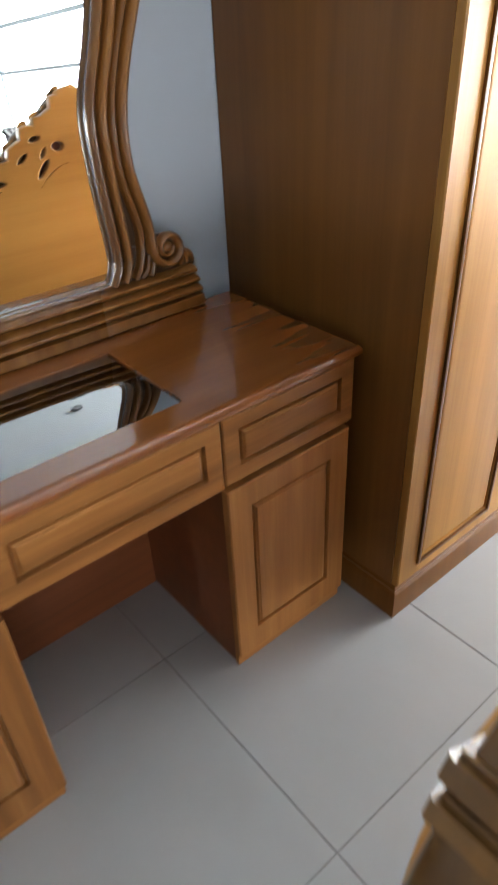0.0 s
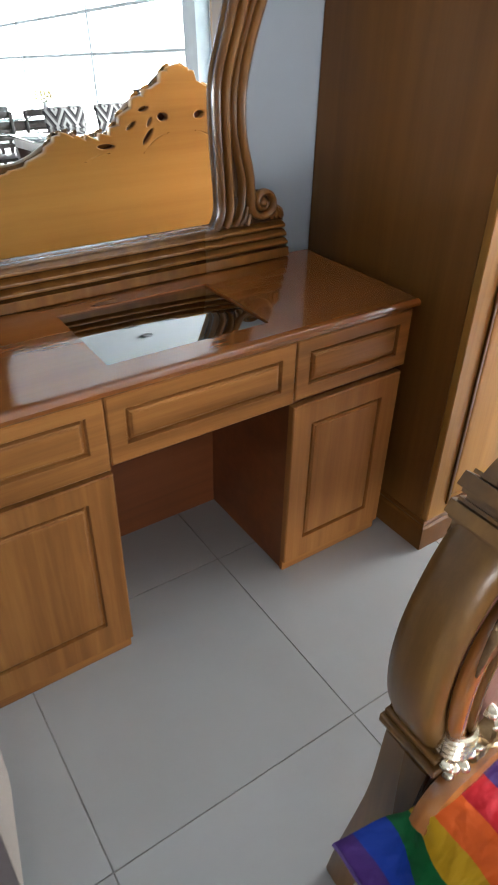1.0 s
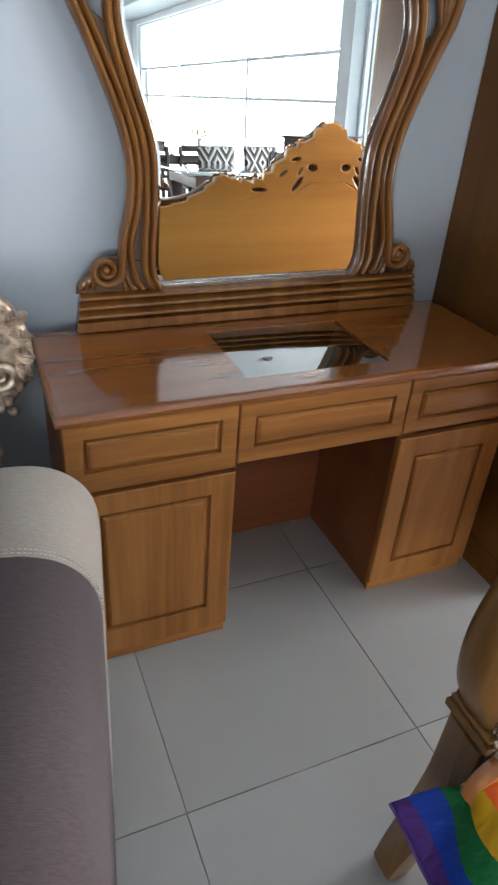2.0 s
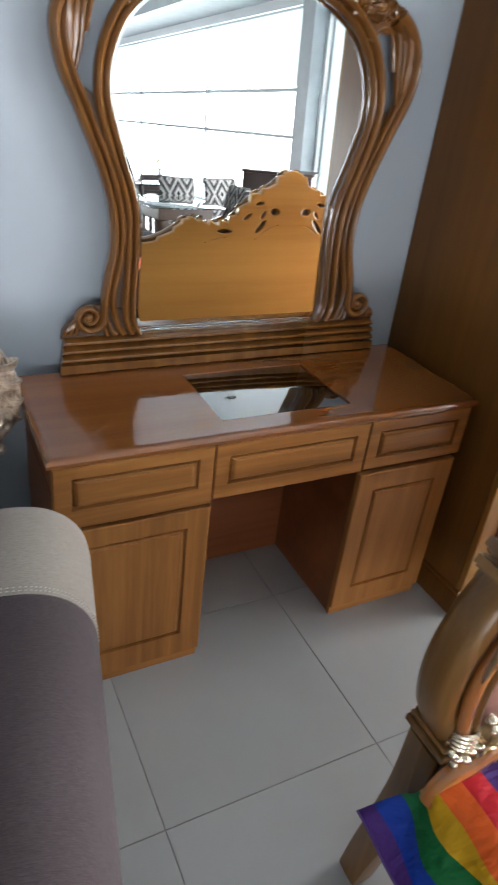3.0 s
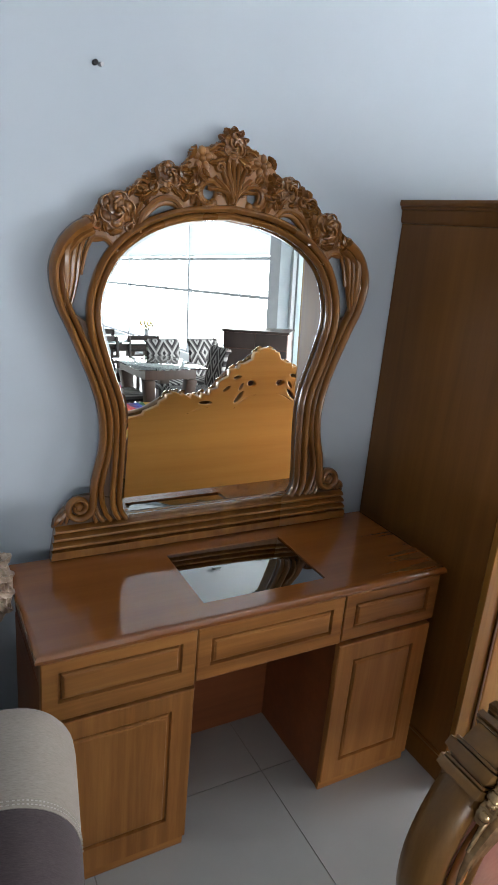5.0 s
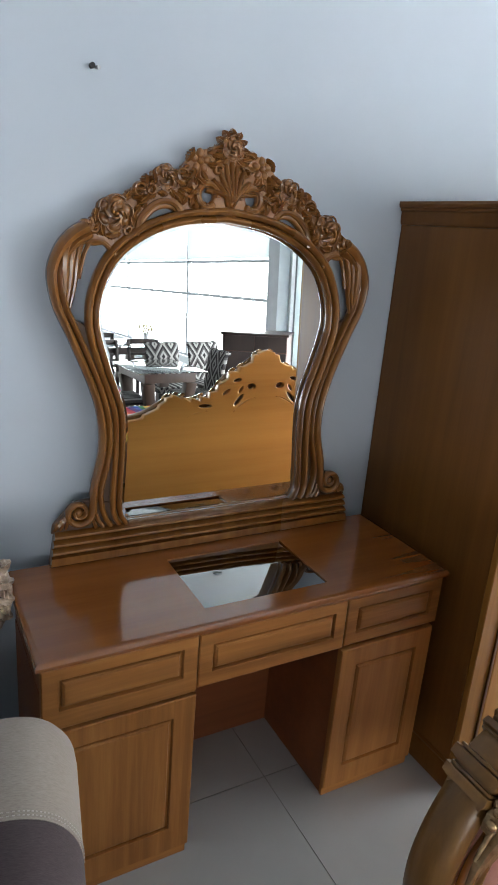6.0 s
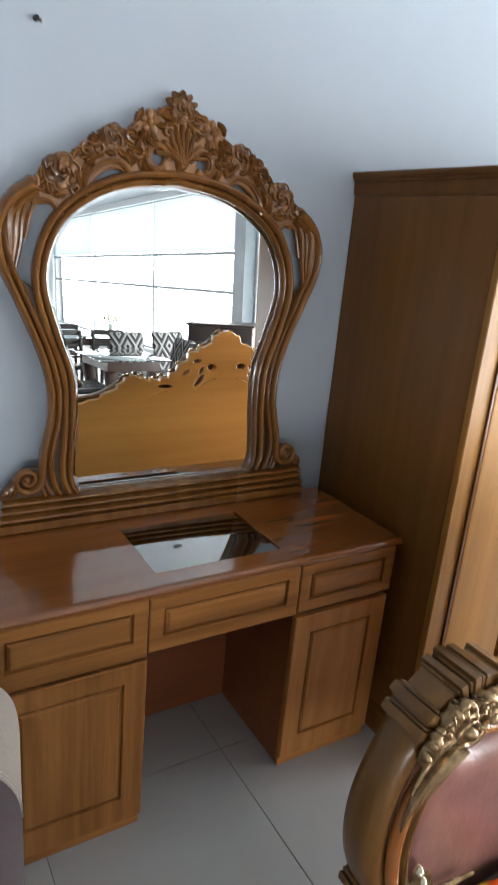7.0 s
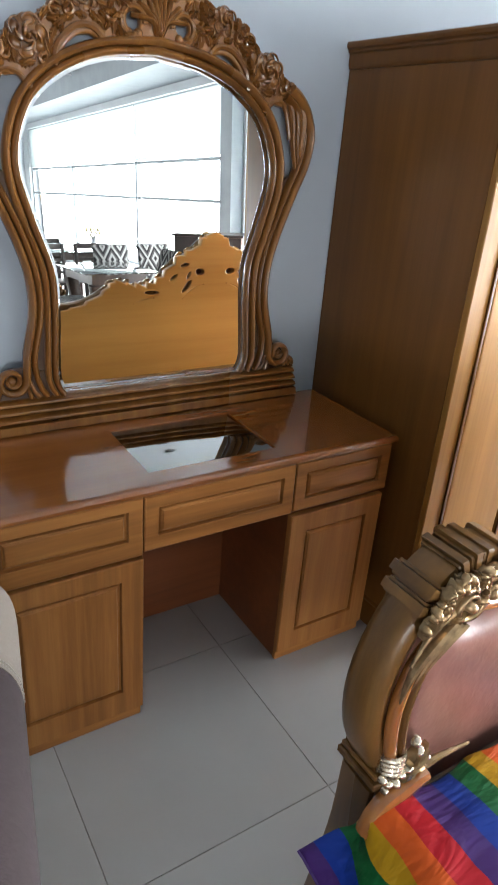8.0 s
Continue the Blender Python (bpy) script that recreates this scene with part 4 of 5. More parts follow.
        for x, z, ang, ln, bend in ((0.822, 0.820, 2.3, 0.060, 0.9), (0.806, 0.838, 1.9, 0.060, -0.8), (0.788, 0.848, 2.6, 0.065, 0.8), (0.772, 0.850, 1.4, 0.055, -0.9), (0.750, 0.850, 2.0, 0.055, 0.9), (0.726, 0.852, 1.2, 0.050, -0.7), (0.690, 0.860, 1.9, 0.050, 0.8), (0.650, 0.872, 1.3, 0.050, -0.8), (0.836, 0.790, 2.0, 0.055, 0.6), (0.800, 0.812, 2.9, 0.055, -0.6), (0.765, 0.822, 3.0, 0.050, 0.8)):
            frond(x, -0.088, z, ang, ln, 0.010, 0.014, bend)
        for x, z, q, rot in ((0.752, 0.830, 0.015, 0.6), (0.722, 0.832, 0.012, 0.3), (0.694, 0.838, 0.011, 0.2), (0.752, 0.866, 0.012, 1.2), (0.786, 0.878, 0.011, 0.8), (0.722, 0.890, 0.012, 0.2), (0.684, 0.898, 0.011, 2.6), (0.646, 0.880, 0.012, 0.5), (0.836, 0.812, 0.010, 1.2), (0.826, 0.832, 0.009, 1.0)):
            bm = bmesh.new()
            dome(bm, (s * x, -0.094, z), q * 1.25, q * 0.82, q * 1.2, rot * s, n=14, m=6)
            part("bud", bm, gilt, b, "bright gilded bud", 85)
        bm = bmesh.new()
        tube(bm, [Vector((p.x, -0.098, p.z)) for p in curl_path(0.752, 0.832, 0, 0.034, 0.012, 2.6, 1.3, 34, s)], lambda u: 0.0075 * (1 - 0.4 * u), 10)
        tube(bm, [Vector((p.x, -0.094, p.z)) for p in curl_path(0.752, 0.832, 0, 0.049, 0.040, 1.6, 0.45, 22, s)], lambda u: 0.008 * (1 - 0.6 * u), 10)
        tube(bm, at([(0.846, 0.735), (0.826, 0.780), (0.800, 0.812), (0.765, 0.832)], -0.092, 18), lambda u: 0.003 + 0.007 * u, 10)
        part("scroll_carving", bm, gilt, b, "gilded scroll", 85)
        # the post stands out at the end of the wide panel, its head above the tall mattress
        for ob in set(b.children) - standing:
            leg_part = ob.name.startswith("leg")
            ob.location = (s * 0.114, -0.024, 0 if leg_part else 0.192)
            ob.scale = (1, 1, 1.2 if leg_part else 0.87)
        rail = at([(0.80, 0.884), (0.749, 0.876), (0.682, 0.882), (0.613, 0.904), (0.556, 0.935), (0.50, 0.962), (0.455, 0.950), (0.411, 0.936), (0.365, 0.938), (0.321, 0.949), (0.282, 0.975), (0.232, 1.022), (0.186, 1.066), (0.125, 1.086), (0.063, 1.140), (0.0, 1.178)], -0.055, 60)
        part("top_rail", sweep_block(rail, 0.030, 0.030, 0.6), post_wood, b)
        rail2 = at([(0.80, 0.866), (0.72, 0.852), (0.65, 0.866), (0.56, 0.900), (0.50, 0.918), (0.42, 0.900), (0.32, 0.920), (0.24, 0.965), (0.14, 1.03), (0.0, 1.09)], -0.082, 40)
        part("moulding", tube(bmesh.new(), rail2, 0.015, 10), amber_wood, b, "glossy amber inner moulding")
        # lobes of the front carving that stand up behind the sawn edge
        for k in range(6, 88, 5):
            p = top[k]
            bm = bmesh.new()
            dome(bm, (s * p.x, -0.0375, p.z + 0.006), 0.022, 0.011, 0.018, -0.5 * s, n=10)
            part("leaf_lobe", bm, silver_gilt, b, "silvery gilded leaf lobe")
        part("side_rail", box(*sorted((s * 0.953, s * 0.915)), -2.02, -0.085, 0.27, 0.47, bevel=0.008), post_wood, b)
        part("foot_leg", box(*sorted((s * 0.965, s * 0.89)), -2.10, -2.02, 0.0, 0.53, bevel=0.01), post_wood, b)
    lo = [(0.895, 0.552), (0.914, 0.604), (0.928, 0.665), (0.926, 0.726), (0.905, 0.787), (0.865, 0.830), (0.825, 0.850), (0.75, 0.842), (0.65, 0.858), (0.52, 0.905), (0.42, 0.892), (0.32, 0.91), (0.18, 1.00), (0.0, 1.07)]
    r = spline([Vector((x, 0, z)) for x, z in lo], 48)
    loop = [Vector((0.885, 0, 0.45))] + r + [Vector((-p.x, 0, p.z)) for p in r[-2::-1]] + [Vector((-0.885, 0, 0.45))]
    rings = []
    for inset, rise in ((0.0, 0.0), (0.001, 0.012), (0.004, 0.024), (0.010, 0.036), (0.020, 0.047), (0.034, 0.055), (0.050, 0.059)):
        ring = []
        for k, p in enumerate(loop):
            d = (loop[(k + 1) % len(loop)] - loop[k - 1]).normalized()
            ring.append(p + Vector((-d.z, 0, d.x)) * inset + Vector((0, -0.045 - rise, 0)))
        rings.append(ring)
    part("leather_panel", loft(bmesh.new(), rings), leather, b, "padded rose-brown leather", 60).scale = (1.022, 1, 1)
    part("foot_rail", box(-0.889, 0.889, -2.09, -2.03, 0.22, 0.50, bevel=0.01), post_wood, b)
    return b


amber_wood = wood("amber_lacquer_wood", "z", (0.16, 0.05, 0.012), (0.26, 0.085, 0.02), (0.36, 0.14, 0.035), 0.12, 1.0, 0.03)
bed()


hem_mat = speckled("violet_hem_satin", (0.045, 0.018, 0.115), (0.075, 0.034, 0.17), 60, 0.5)


def bedding():
    mt = thing("mattress", "black-edged mattress lying on the bed under a striped sheet", "mattress", (BX, BY, 0))
    part("core", box(-0.912, 0.912, -2.02, -0.128, 0.25, 0.538, bevel=0.025, segs=4), black_void, mt)
    part("piping", tube(bmesh.new(), [Vector((-0.90 + 1.80 * i / 40, -0.136, 0.536)) for i in range(41)], 0.006, 6, up=(0, 0, 1)), black_void, mt)
    # the sheet lies on the top and hangs over the side, its corner flaring out past the post
    sh = thing("bedsheet", "thin satin bedsheet in rainbow stripes spread over the mattress", "bedsheet", (0, 0, 0))
    bm = bmesh.new()
    uv = bm.loops.layers.uv.new("UVMap")
    nu, nv = 110, 70
    edge, top = 0.482, 0.547
    rows = []
    for j in range(nv):
        v = j / (nv - 1)
        row = []
        for i in range(nu):
            s = -0.205 + 2.09 * (i / (nu - 1)) ** 1.25  # arc length across, 0 at the mattress edge
            y0 = -1.294 - 1.84 * v ** 1.4
            wr = 0.010 * noise.noise(Vector((s * 5, y0 * 9, 0.3))) + 0.006 * noise.noise(Vector((s * 16 + y0 * 8, y0 * 12, 2.3))) + 0.0022 * noise.noise(Vector((s * 40, y0 * 34, 5.3)))
            if s >= 0:
                x, z = edge + s, top + wr + 0.004
                y = y0 + (0.006 * math.sin(s * 40) if j == 0 else 0)
            else:
                q = -s
                a = min(q / 0.045, math.pi / 2 * 0.86)
                near = max(0.0, 1 - v * 7)
                out = 0.30 + 0.36 * near
                x = edge - 0.045 * math.sin(a) - max(0, q - 0.07) * out
                z = top + 0.004 - 0.045 * (1 - math.cos(a)) - max(0, q - 0.07) * math.sqrt(max(0.05, 1 - out * out))
                y = y0 + near * (q * 0.36)
                fold = 0.016 * math.sin(y0 * 34 + 1.2) * min(1, q / 0.12)
                x += fold + wr
                z += 0.5 * fold * near
                z -= 0.018 * near * math.exp(-((q - 0.095) / 0.030) ** 2)
                x += 0.007 * math.sin(q * 40 + y0 * 46) * min(1, q / 0.05)
            row.append((bm.verts.new((x, y, z)), s))
        rows.append(row)
    for a, b_ in zip(rows, rows[1:]):
        for i in range(nu - 1):
            f = bm.faces.new((a[i][0], a[i + 1][0], b_[i + 1][0], b_[i][0]))
            for lp, s in zip(f.loops, (a[i][1], a[i + 1][1], b_[i + 1][1], b_[i][1])):
                lp[uv].uv = ((s + edge - 0.489) / 0.265, 0)
    edge_run = [r_[0][0].co.copy() for r_ in rows]
    ob = part("cloth", bm, rainbow, sh, "", 180)
    part("hem", tube(bmesh.new(), edge_run, 0.003, 6, up=(0, 0, 1), flat=0.6), hem_mat, sh, "rolled violet hem")
    ob.modifiers.new("thickness", "SOLIDIFY").thickness = 0.0015


bedding()


# ---- sofa ----
def sofa():
    s = thing("sofa", "two-tone taupe and dark plum fabric sofa with a rounded arm", "sofa", (-0.075, -0.585, 0))
    s.rotation_euler = (0, 0, radians(-10.5))
    L, R, TOP = 1.05, 0.134, 0.760

    def ring(y, shrink=1.0, drop=0.0, grow=0.0):
        r = R * shrink + grow
        pts = []
        for i in range(25):
            t = math.pi * i / 24
            c, sn = math.cos(t), math.sin(t)
            pts.append((r * math.copysign(abs(c) ** 0.86, c), y, TOP - R - drop + (R * shrink + grow) * abs(sn) ** 0.9))
        pts += [(-r * 0.97, y, 0.34), (-r * 0.95, y, 0.06), (r * 0.95, y, 0.06), (r * 0.97, y, 0.34)]
        return pts

    def band(name, stations, material, label):
        part(name, loft(bmesh.new(), [ring(*st) for st in stations]), material, s, label, 60)

    # far end rolls over, then three cloth bands
    band("arm_end", [(0.0, 0.72, 0.055), (-0.008, 0.84, 0.030), (-0.024, 0.93, 0.012), (-0.05, 0.985, 0.002)] + [(-0.08 - 0.02 * k, 1.0, 0.0) for k in range(10)] + [(-0.285, 0.996, 0.0)], taupe, "taupe woven cover")
    band("arm_middle", [(-0.2855, 0.990, 0.0), (-0.291, 0.998, 0)] + [(-0.30 - 0.048 * k, 1.0, 0.0) for k in range(9)] + [(-0.720, 0.998, 0), (-0.7245, 0.990, 0)], plum, "dark plum woven cover")
    band("arm_front", [(-0.725, 0.992, 0.0), (-0.732, 1.004, 0)] + [(-0.75 - 0.04 * k, 1.004, 0.0) for k in range(9)], taupe, "taupe woven cover")
    # twin rows of stitches beside each seam
    for y0 in (-0.271, -0.279, -0.736, -0.745):
        bm = bmesh.new()
        pts = [Vector(p) for p in ring(y0, 1.0, 0.0, 0.0008 if y0 > -0.7 else 0.0016)[:25]]
        dense = spline(pts, 120)
        for k in range(0, 118, 2):
            tube(bm, [dense[k], dense[k + 1]], 0.0011, 5, up=(0, 1, 0.01))
        part("stitching", bm, thread, s, "pale stitch row")
    part("seat", box(-0.95, -0.145, -0.95, 0.0, 0.06, 0.40, bevel=0.04, segs=4), plum, s)
    part("cushion", box(-0.93, -0.147, -0.93, -0.20, 0.402, 0.50, bevel=0.045, segs=4), plum, s)
    for x in (-0.90, 0.09):
        for y in (-0.98, -0.06):
            part("foot", box(x - 0.025, x + 0.025, y - 0.025, y + 0.025, 0, 0.059, bevel=0.006), dark_wood, s)


sofa()


# ---- carved chair beside the dressing table ----
def carved_chair():
    c = thing("carved_chair", "antique silver-gilt carved chair back with flower and scrolls beside the table", "chair", (-0.30, -0.20, 0))
    half = [(0.0, 0.93), (0.08, 0.94), (0.15, 0.905), (0.20, 0.915), (0.235, 0.90), (0.262, 0.865), (0.285, 0.80), (0.280, 0.735), (0.250, 0.680), (0.215, 0.655), (0.19, 0.60), (0.185, 0.52), (0.165, 0.44)]
    r = [(p.x, p.z) for p in spline([Vector((x, 0, z)) for x, z in half], 60)]
    plate("back", [r + [(-x, z) for x, z in r[::-1] if x > 0.001]], 0.04, 0.012, antique, c, Matrix.Translation((0, 0, 0)), "", 3)
    for s in (-1, 1):
        part("blossom", blossom((s * 0.160, -0.020, 0.805), 0.058, 9), antique, c)
        bm = bmesh.new()
        for k in range(11):
            a = 2 * math.pi * k / 11
            petal(bm, (s * 0.160, -0.028, 0.805), 0.018, a, 0.036, 0.010, 0.008, 0.003)
        part("daisy", bm, antique, c)
        part("scroll", tube(bmesh.new(), [Vector((p.x, -0.030, p.z)) for p in curl_path(0.222, 0.735, 0, 0.036, 0.008, 3.6, 1.4, 30, s)], lambda u: 0.011 * (1 - 0.4 * u), 8), antique, c)
        part("scroll", tube(bmesh.new(), [Vector((p.x, -0.028, p.z)) for p in curl_path(0.205, 0.868, 0, 0.036, 0.008, 0.4, -1.2, 30, s)], lambda u: 0.010 * (1 - 0.4 * u), 8), antique, c)
        sprays = [((s * (0.245 + 0.004 * k), -0.022, 0.86 - 0.035 * k), (0.2 - 0.35 * k) if s > 0 else (2.94 + 0.35 * k), 0.052, 0.020, 0.018, 0.7 * s) for k in range(4)]
        sprays += [((s * 0.15, -0.022, 0.735 - 0.012 * k), (-0.3 - 0.25 * k) if s > 0 else (3.44 + 0.25 * k), 0.07, 0.018, 0.016, 0.8 * s) for k in range(5)]
        sprays += [((s * (0.12 + 0.04 * k), -0.02, 0.895), 1.3 if s > 0 else 1.84, 0.045, 0.02, 0.016, 0.8 * s) for k in range(3)]
        for it in sprays:
            part("leaf", leaves([it]), antique, c)
        for x, z, q in ((0.232, 0.668, 0.015), (0.215, 0.650, 0.012), (0.240, 0.640, 0.014), (0.175, 0.555, 0.020), (0.190, 0.535, 0.014), (0.258, 0.700, 0.013)):
            bm = bmesh.new()
            dome(bm, (s * x, -0.020, z), q, q, q * 1.2, n=8)
            part("bead", bm, antique, c)
        for k in range(3):
            part("flute", tube(bmesh.new(), spline([Vector((s * (0.10 + 0.018 * k), -0.024, 0.70)), Vector((s * (0.135 + 0.016 * k), -0.030, 0.66)), Vector((s * (0.150 + 0.014 * k), -0.026, 0.56)), Vector((s * (0.135 + 0.012 * k), -0.024, 0.45))], 14), 0.0085, 8), antique, c)
        part("leg", sweep_block([Vector((s * 0.17, 0, 0.0)), Vector((s * 0.165, 0, 0.22)), Vector((s * 0.16, 0, 0.45))], 0.022, 0.022, 0.3), antique, c)


carved_chair()


# ---- dining corner behind the bed ----
def lattice_material():
    m, nodes, links, b = mat("diamond_weave", 0.8, 0, 0.2)
    tc = nodes.new("ShaderNodeTexCoord")
    sep = nodes.new("ShaderNodeSeparateXYZ")
    links.new(tc.outputs["Object"], sep.inputs[0])

    def math_node(op, a, c):
        n = nodes.new("ShaderNodeMath")
        n.operation = op
        for k, v in enumerate((a, c)):
            if isinstance(v, (int, float)):
                n.inputs[k].default_value = v
            else:
                links.new(v, n.inputs[k])
        return n.outputs[0]

    def tri(src, period):
        return math_node("PINGPONG", src, period)

    d = math_node("ADD", math_node("MULTIPLY", tri(sep.outputs["X"], 0.088), 1.55), tri(sep.outputs["Z"], 0.125))
    w = math_node("FRACT", math_node("MULTIPLY", d, 11.0), 0)
    r = ramp(nodes, [(0.0, (0.022, 0.020, 0.022)), (0.32, (0.27, 0.265, 0.255)), (0.72, (0.07, 0.066, 0.066))])
    r.color_ramp.interpolation = "CONSTANT"
    links.new(w, r.inputs[0])
    links.new(r.outputs[0], b.inputs["Base Color"])
    bump(nodes, links, b, noise_tex(nodes, links, tc.outputs["Object"], 300, 2), 0.3, 0.001)
    return m


lattice = lattice_material()


def dining_chair():
    c = thing("dining_chair", "dark wooden dining chair with a grey diamond-patterned cover", "chair", group="dining chairs")
    part("seat", box(-0.21, 0.21, -0.21, 0.21, 0.44, 0.50, bevel=0.02, segs=3), lattice, c)
    path = spline([Vector((0, 0.205, 0.50)), Vector((0, 0.225, 0.70)), Vector((0, 0.258, 0.85)), Vector((0, 0.276, 0.872)), Vector((0, 0.290, 0.85))], 16)
    part("backrest", sweep_block(path, 0.178, 0.022, 0.5), lattice, c)
    part("back_panel", sweep_block([Vector((0, 0.232, 0.50)), Vector((0, 0.242, 0.70))], 0.15, 0.012, 0.2), dark_wood, c)
    for x in (-0.18, 0.18):
        part("leg", sweep_block([Vector((x, -0.18, 0)), Vector((x, -0.18, 0.44))], 0.022, 0.022, 0.3), dark_wood, c)
        part("leg", sweep_block(spline([Vector((x, 0.25, 0)), Vector((x, 0.20, 0.30)), Vector((x, 0.20, 0.50))], 6), 0.022, 0.022, 0.3), dark_wood, c)
        part("stretcher", box(x - 0.011, x + 0.011, -0.157, 0.18, 0.20, 0.235, bevel=0.004), dark_wood, c)
    return c


def slat_chair():
    c = thing("slat_chair", "black-brown wooden dining chair with a slatted back", "chair", group="slat-back chairs")
    part("seat", box(-0.20, 0.20, -0.20, 0.20, 0.43, 0.46, bevel=0.01), dark_wood, c)
    for x in (-0.175, 0.175):
        part("leg", sweep_block([Vector((x, -0.17, 0)), Vector((x, -0.17, 0.43))], 0.018, 0.018, 0.3), dark_wood, c)
        part("post", sweep_block(spline([Vector((x, 0.22, 0)), Vector((x, 0.18, 0.44)), Vector((x, 0.23, 0.82))], 10), 0.018, 0.018, 0.3), dark_wood, c)
    for k in range(5):
        z = 0.51 + 0.064 * k
        part("slat", box(-0.158, 0.158, 0.185 + 0.012 * k, 0.200 + 0.012 * k, z, z + (0.03 if k < 4 else 0.06), bevel=0.004), dark_wood, c)
    return c


def table(name, label, w, d, at):
    t = thing(name, label, "dining table", at)
    part("tabletop", box(-w / 2, w / 2, -d / 2, d / 2, 0.738, 0.750, bevel=0.004), glass_mat, t, "thick clear glass top")
    part("apron", box(-w / 2 + 0.08, w / 2 - 0.08, -d / 2 + 0.08, d / 2 - 0.08, 0.645, 0.737, bevel=0.006), brown_wood, t)
    for x in (-1, 1):
        for y in (-1, 1):
            part("leg", sweep_block(spline([Vector((x * (w / 2 - 0.13), y * (d / 2 - 0.13), 0)), Vector((x * (w / 2 - 0.15), y * (d / 2 - 0.15), 0.35)), Vector((x * (w / 2 - 0.12), y * (d / 2 - 0.12), 0.644))], 8), lambda u: 0.035 + 0.018 * u, lambda u: 0.035 + 0.018 * u, 0.3), brown_wood, t)
    return t


brown_wood = wood("brown_dining_wood", "z", (0.018, 0.010, 0.007), (0.036, 0.019, 0.012), (0.05, 0.027, 0.017), 0.45, 0.0)
red_wood = wood("reddish_side_wood", "z", (0.045, 0.018, 0.012), (0.075, 0.03, 0.02), (0.10, 0.042, 0.028), 0.3, 0.4)


def dining():
    table("dining_table", "brown wooden dining table with a clear glass top", 0.64, 0.90, (1.88, -3.98, 0))
    first = dining_chair()
    first.matrix_basis = pose(2.20, -4.42, 0, 0, 0, 180)
    for x, y, a in ((2.70, -4.46, 174), (1.50, -3.94, 92), (2.24, -3.94, -90)):
        copy_thing(first, pose(x, y, 0, 0, 0, a))
    table("far_dining_table", "dark dining table with a glass top farther back", 1.5, 0.9, (1.80, -6.10, 0))
    sc = slat_chair()
    sc.matrix_basis = pose(1.42, -5.42, 0, 0, 0, 190)
    for x, y, a in ((1.86, -5.46, 176), (2.34, -5.50, 183), (1.45, -6.80, 5), (2.05, -6.80, -2), (0.82, -6.0, 88)):
        copy_thing(sc, pose(x, y, 0, 0, 0, a))
    # vase of flowers
    v = thing("flower_vase", "small glass vase of pale yellow flowers on the far table", "vase", (2.46, -5.92, 0.7505))
    v.scale = (0.75, 0.75, 0.75)
    bm = bmesh.new()
    loft(bm, [[(r * math.cos(2 * math.pi * i / 12), r * math.sin(2 * math.pi * i / 12), z) for i in range(12)] for r, z in ((0.035, 0), (0.05, 0.05), (0.03, 0.13), (0.042, 0.17))])
    part("vase", bm, white_paint, v)
    rnd = random.Random(5)
    bs, bl = bmesh.new(), bmesh.new()
    for k in range(46):
        a, u = rnd.uniform(0, 6.28), rnd.uniform(0.03, 0.14)
        tip = Vector((u * math.cos(a), u * math.sin(a), 0.16 + rnd.uniform(0.04, 0.16)))
        tube(bs, [Vector((0, 0, 0.15)), tip * 0.6 + Vector((0, 0, 0.05)), tip], 0.0016, 5, up=(0.3, 1, 0.1))
        bmesh.ops.create_icosphere(bl, subdivisions=1, radius=rnd.uniform(0.008, 0.018), matrix=Matrix.Translation(tip))
    part("stems", bs, speckled("stem_green", (0.08, 0.10, 0.03), (0.14, 0.16, 0.05), 30, 0.7), v)
    part("blooms", bl, speckled("pale_yellow_bloom", (0.45, 0.38, 0.10), (0.62, 0.55, 0.25), 30, 0.7), v)
    # sideboard standing askew
    c = thing("sideboard", "dark brown wooden sideboard with two doors and a reddish side", "sideboard", (3.40, -4.80, 0))
    c.rotation_euler = (0, 0, radians(38))
    c.scale = (1.0, 1.0, 1.04)
    part("carcass", box(-0.36, 0.36, -0.26, 0.24, 0.06, 0.925, bevel=0.006), red_wood, c)
    part("top_board", box(-0.38, 0.38, -0.28, 0.27, 0.9255, 0.95, bevel=0.006), dark_wood, c)
    part("plinth", box(-0.34, 0.34, -0.24, 0.22, 0.0, 0.0595), dark_wood, c)
    for x0, x1, kx in ((-0.355, -0.003, -0.035), (0.003, 0.355, 0.035)):
        dr = part("door", box(x0, x1, 0.2405, 0.258, 0.07, 0.75, bevel=0.004), dark_wood, c)
        bm = bmesh.new()
        bmesh.ops.create_icosphere(bm, subdivisions=2, radius=0.014, matrix=Matrix.Translation((kx, 0.270, 0.55)))
        part("knob", bm, metal_grey, dr)
        part("drawer", box(x0, x1, 0.2405, 0.258, 0.76, 0.92, bevel=0.004), dark_wood, c)


dining()


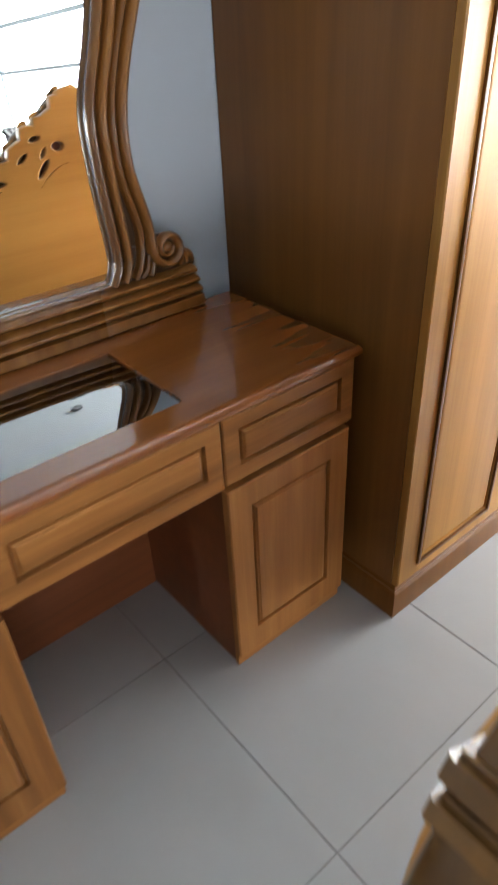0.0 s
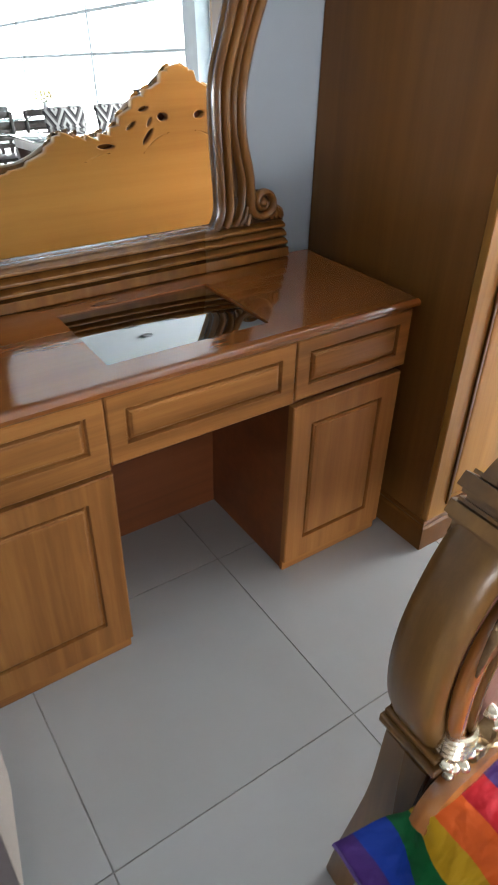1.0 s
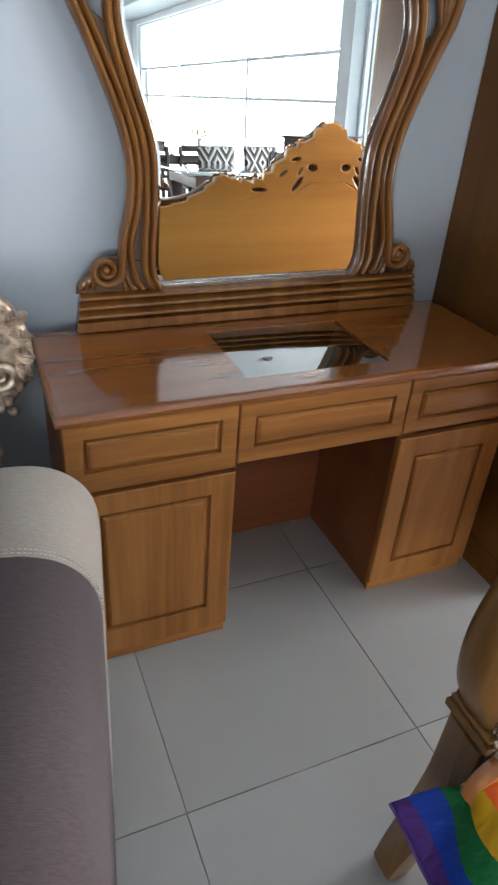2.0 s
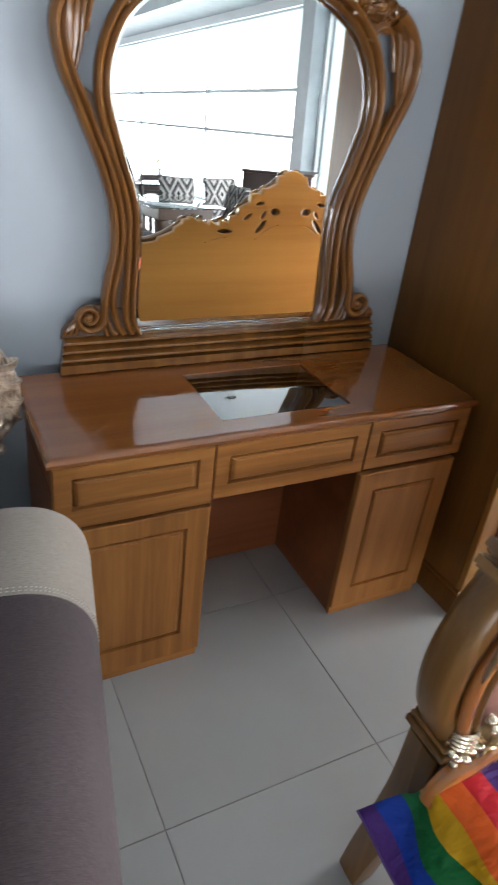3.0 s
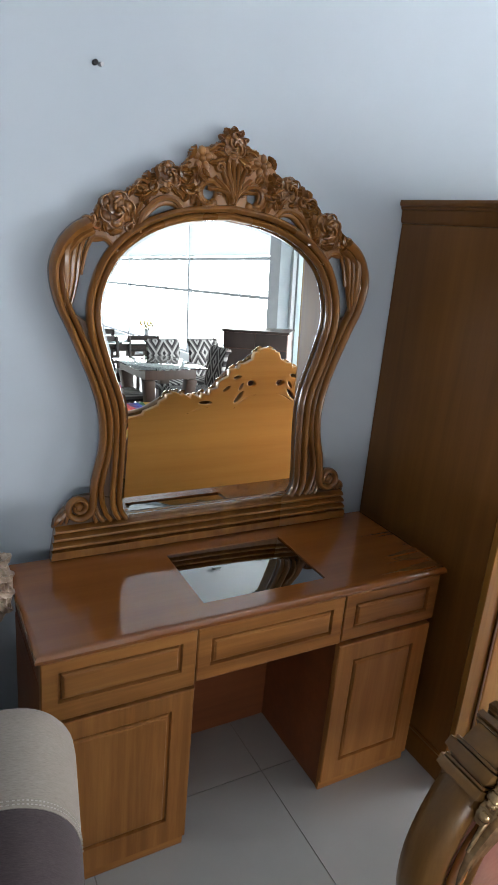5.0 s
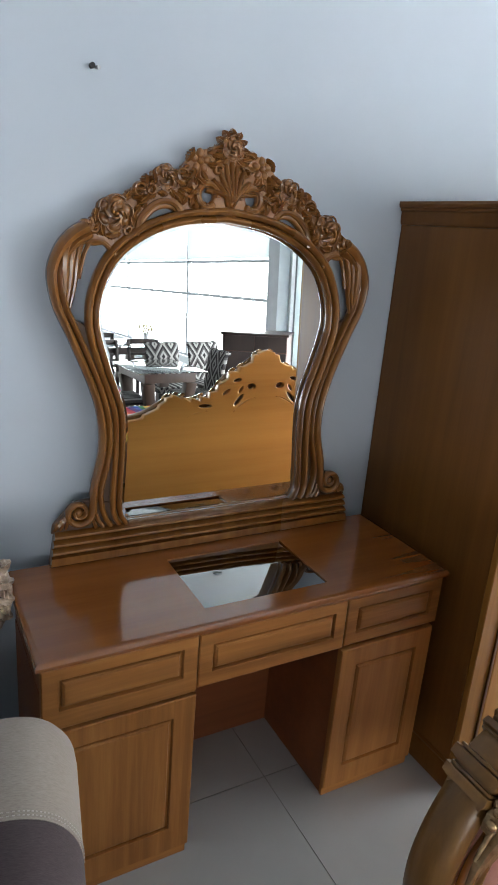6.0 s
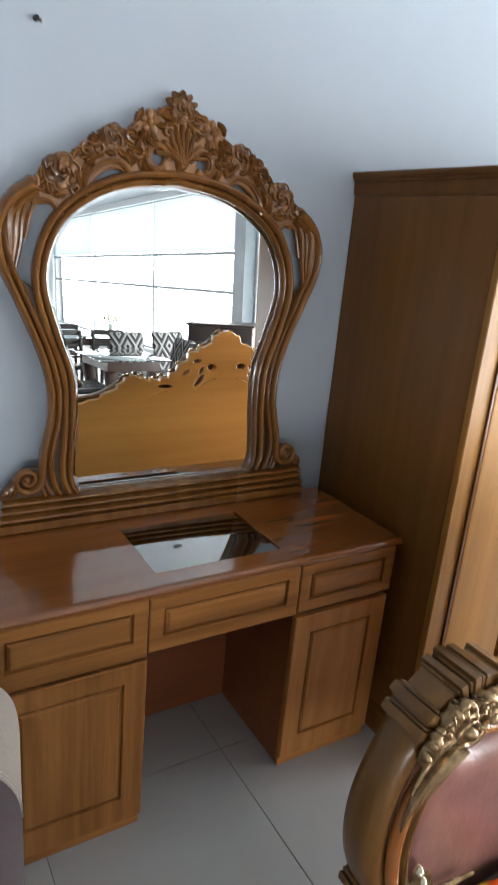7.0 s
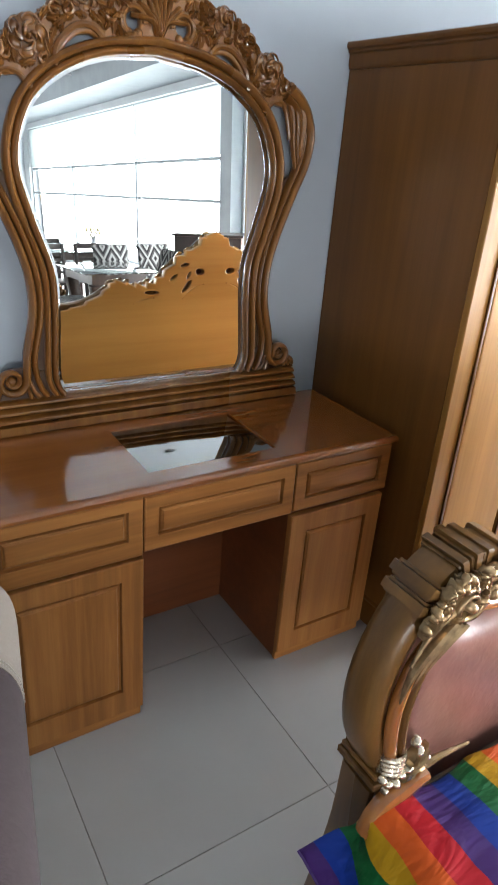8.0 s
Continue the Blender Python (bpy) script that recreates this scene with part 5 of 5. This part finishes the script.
# ---- small fixtures ----
def fixtures():
    h = thing("wall_hook", "small dark screw hook in the wall with a pale plug", "hook", (0.253, WALL, 2.030))
    bm = bmesh.new()
    tube(bm, [Vector((0, 0.004, 0)), Vector((0, -0.014, 0))], 0.0065, 10, up=(0, 0, 1))
    part("screw", bm, black_void, h)
    bm = bmesh.new()
    tube(bm, [Vector((0.012, 0.004, -0.001)), Vector((0.016, -0.012, -0.002))], 0.005, 10, up=(0, 0, 1))
    part("plug", bm, metal_grey, h)
    for x, y in ((3.1, -8.6), (0.9, -3.4), (2.0, -2.83)):
        l = thing("ceiling_spot", "small round white ceiling spotlight, switched off", "ceiling light", (x, y, ROOM_H), group="ceiling spotlights")
        bm = bmesh.new()
        loft(bm, [[(r * math.cos(2 * math.pi * i / 16), r * math.sin(2 * math.pi * i / 16), z) for i in range(16)] for r, z in ((0.05, 0.0), (0.05, -0.02), (0.065, -0.03), (0.075, -0.09), (0.06, -0.092), (0.05, -0.06))])
        part("housing", bm, metal_grey, l)


fixtures()


# ---- floor tiles ----
def floor():
    f = tagged(new("floor", mesh_of("floor", box(ROOM_L, ROOM_R, ROOM_S, WALL, -0.12, -0.003), grout, 0)), "pale grey glossy porcelain tile floor", "floor", kind="structure")
    S, X0, Y0 = 0.590, 0.735, -0.912
    me = mesh_of("tile", box(0.0012, S - 0.0012, 0.0012, S - 0.0012, -0.006, 0.0, bevel=0.0008, segs=1), tile_mat, 0)
    def clipped(x0, x1, y0, y1):
        return max(x0, ROOM_L), min(x1, ROOM_R), max(y0, ROOM_S), min(y1, WALL)

    rest = bmesh.new()
    for i in range(-10, 7):
        for j in range(-25, 3):
            x, y = X0 + i * S, Y0 + j * S
            a, b_, c, d = clipped(x, x + S, y, y + S)
            if b_ - a < 0.02 or d - c < 0.02:
                continue
            if y > -7.6 and -3.4 < x and x + S < 3.99 and y + S < WALL:
                o = new("tile", me)
                o.parent = f
                o.location = (x, y, 0)
            elif y > -7.6:
                o = new("tile", mesh_of("tile", box(a + 0.0012, b_ - 0.0012, c + 0.0012, d - 0.0012, -0.006, 0.0, bevel=0.0008, segs=1), tile_mat, 0))
                o.parent = f
            else:
                add_box(rest, a + 0.0012, b_ - 0.0012, c + 0.0012, d - 0.0012, -0.006, 0.0)
    far = new("far_tiles", mesh_of("far_tiles", rest, tile_mat, 0))
    far.parent = f
    tagged(far, kind="stuff")


floor()
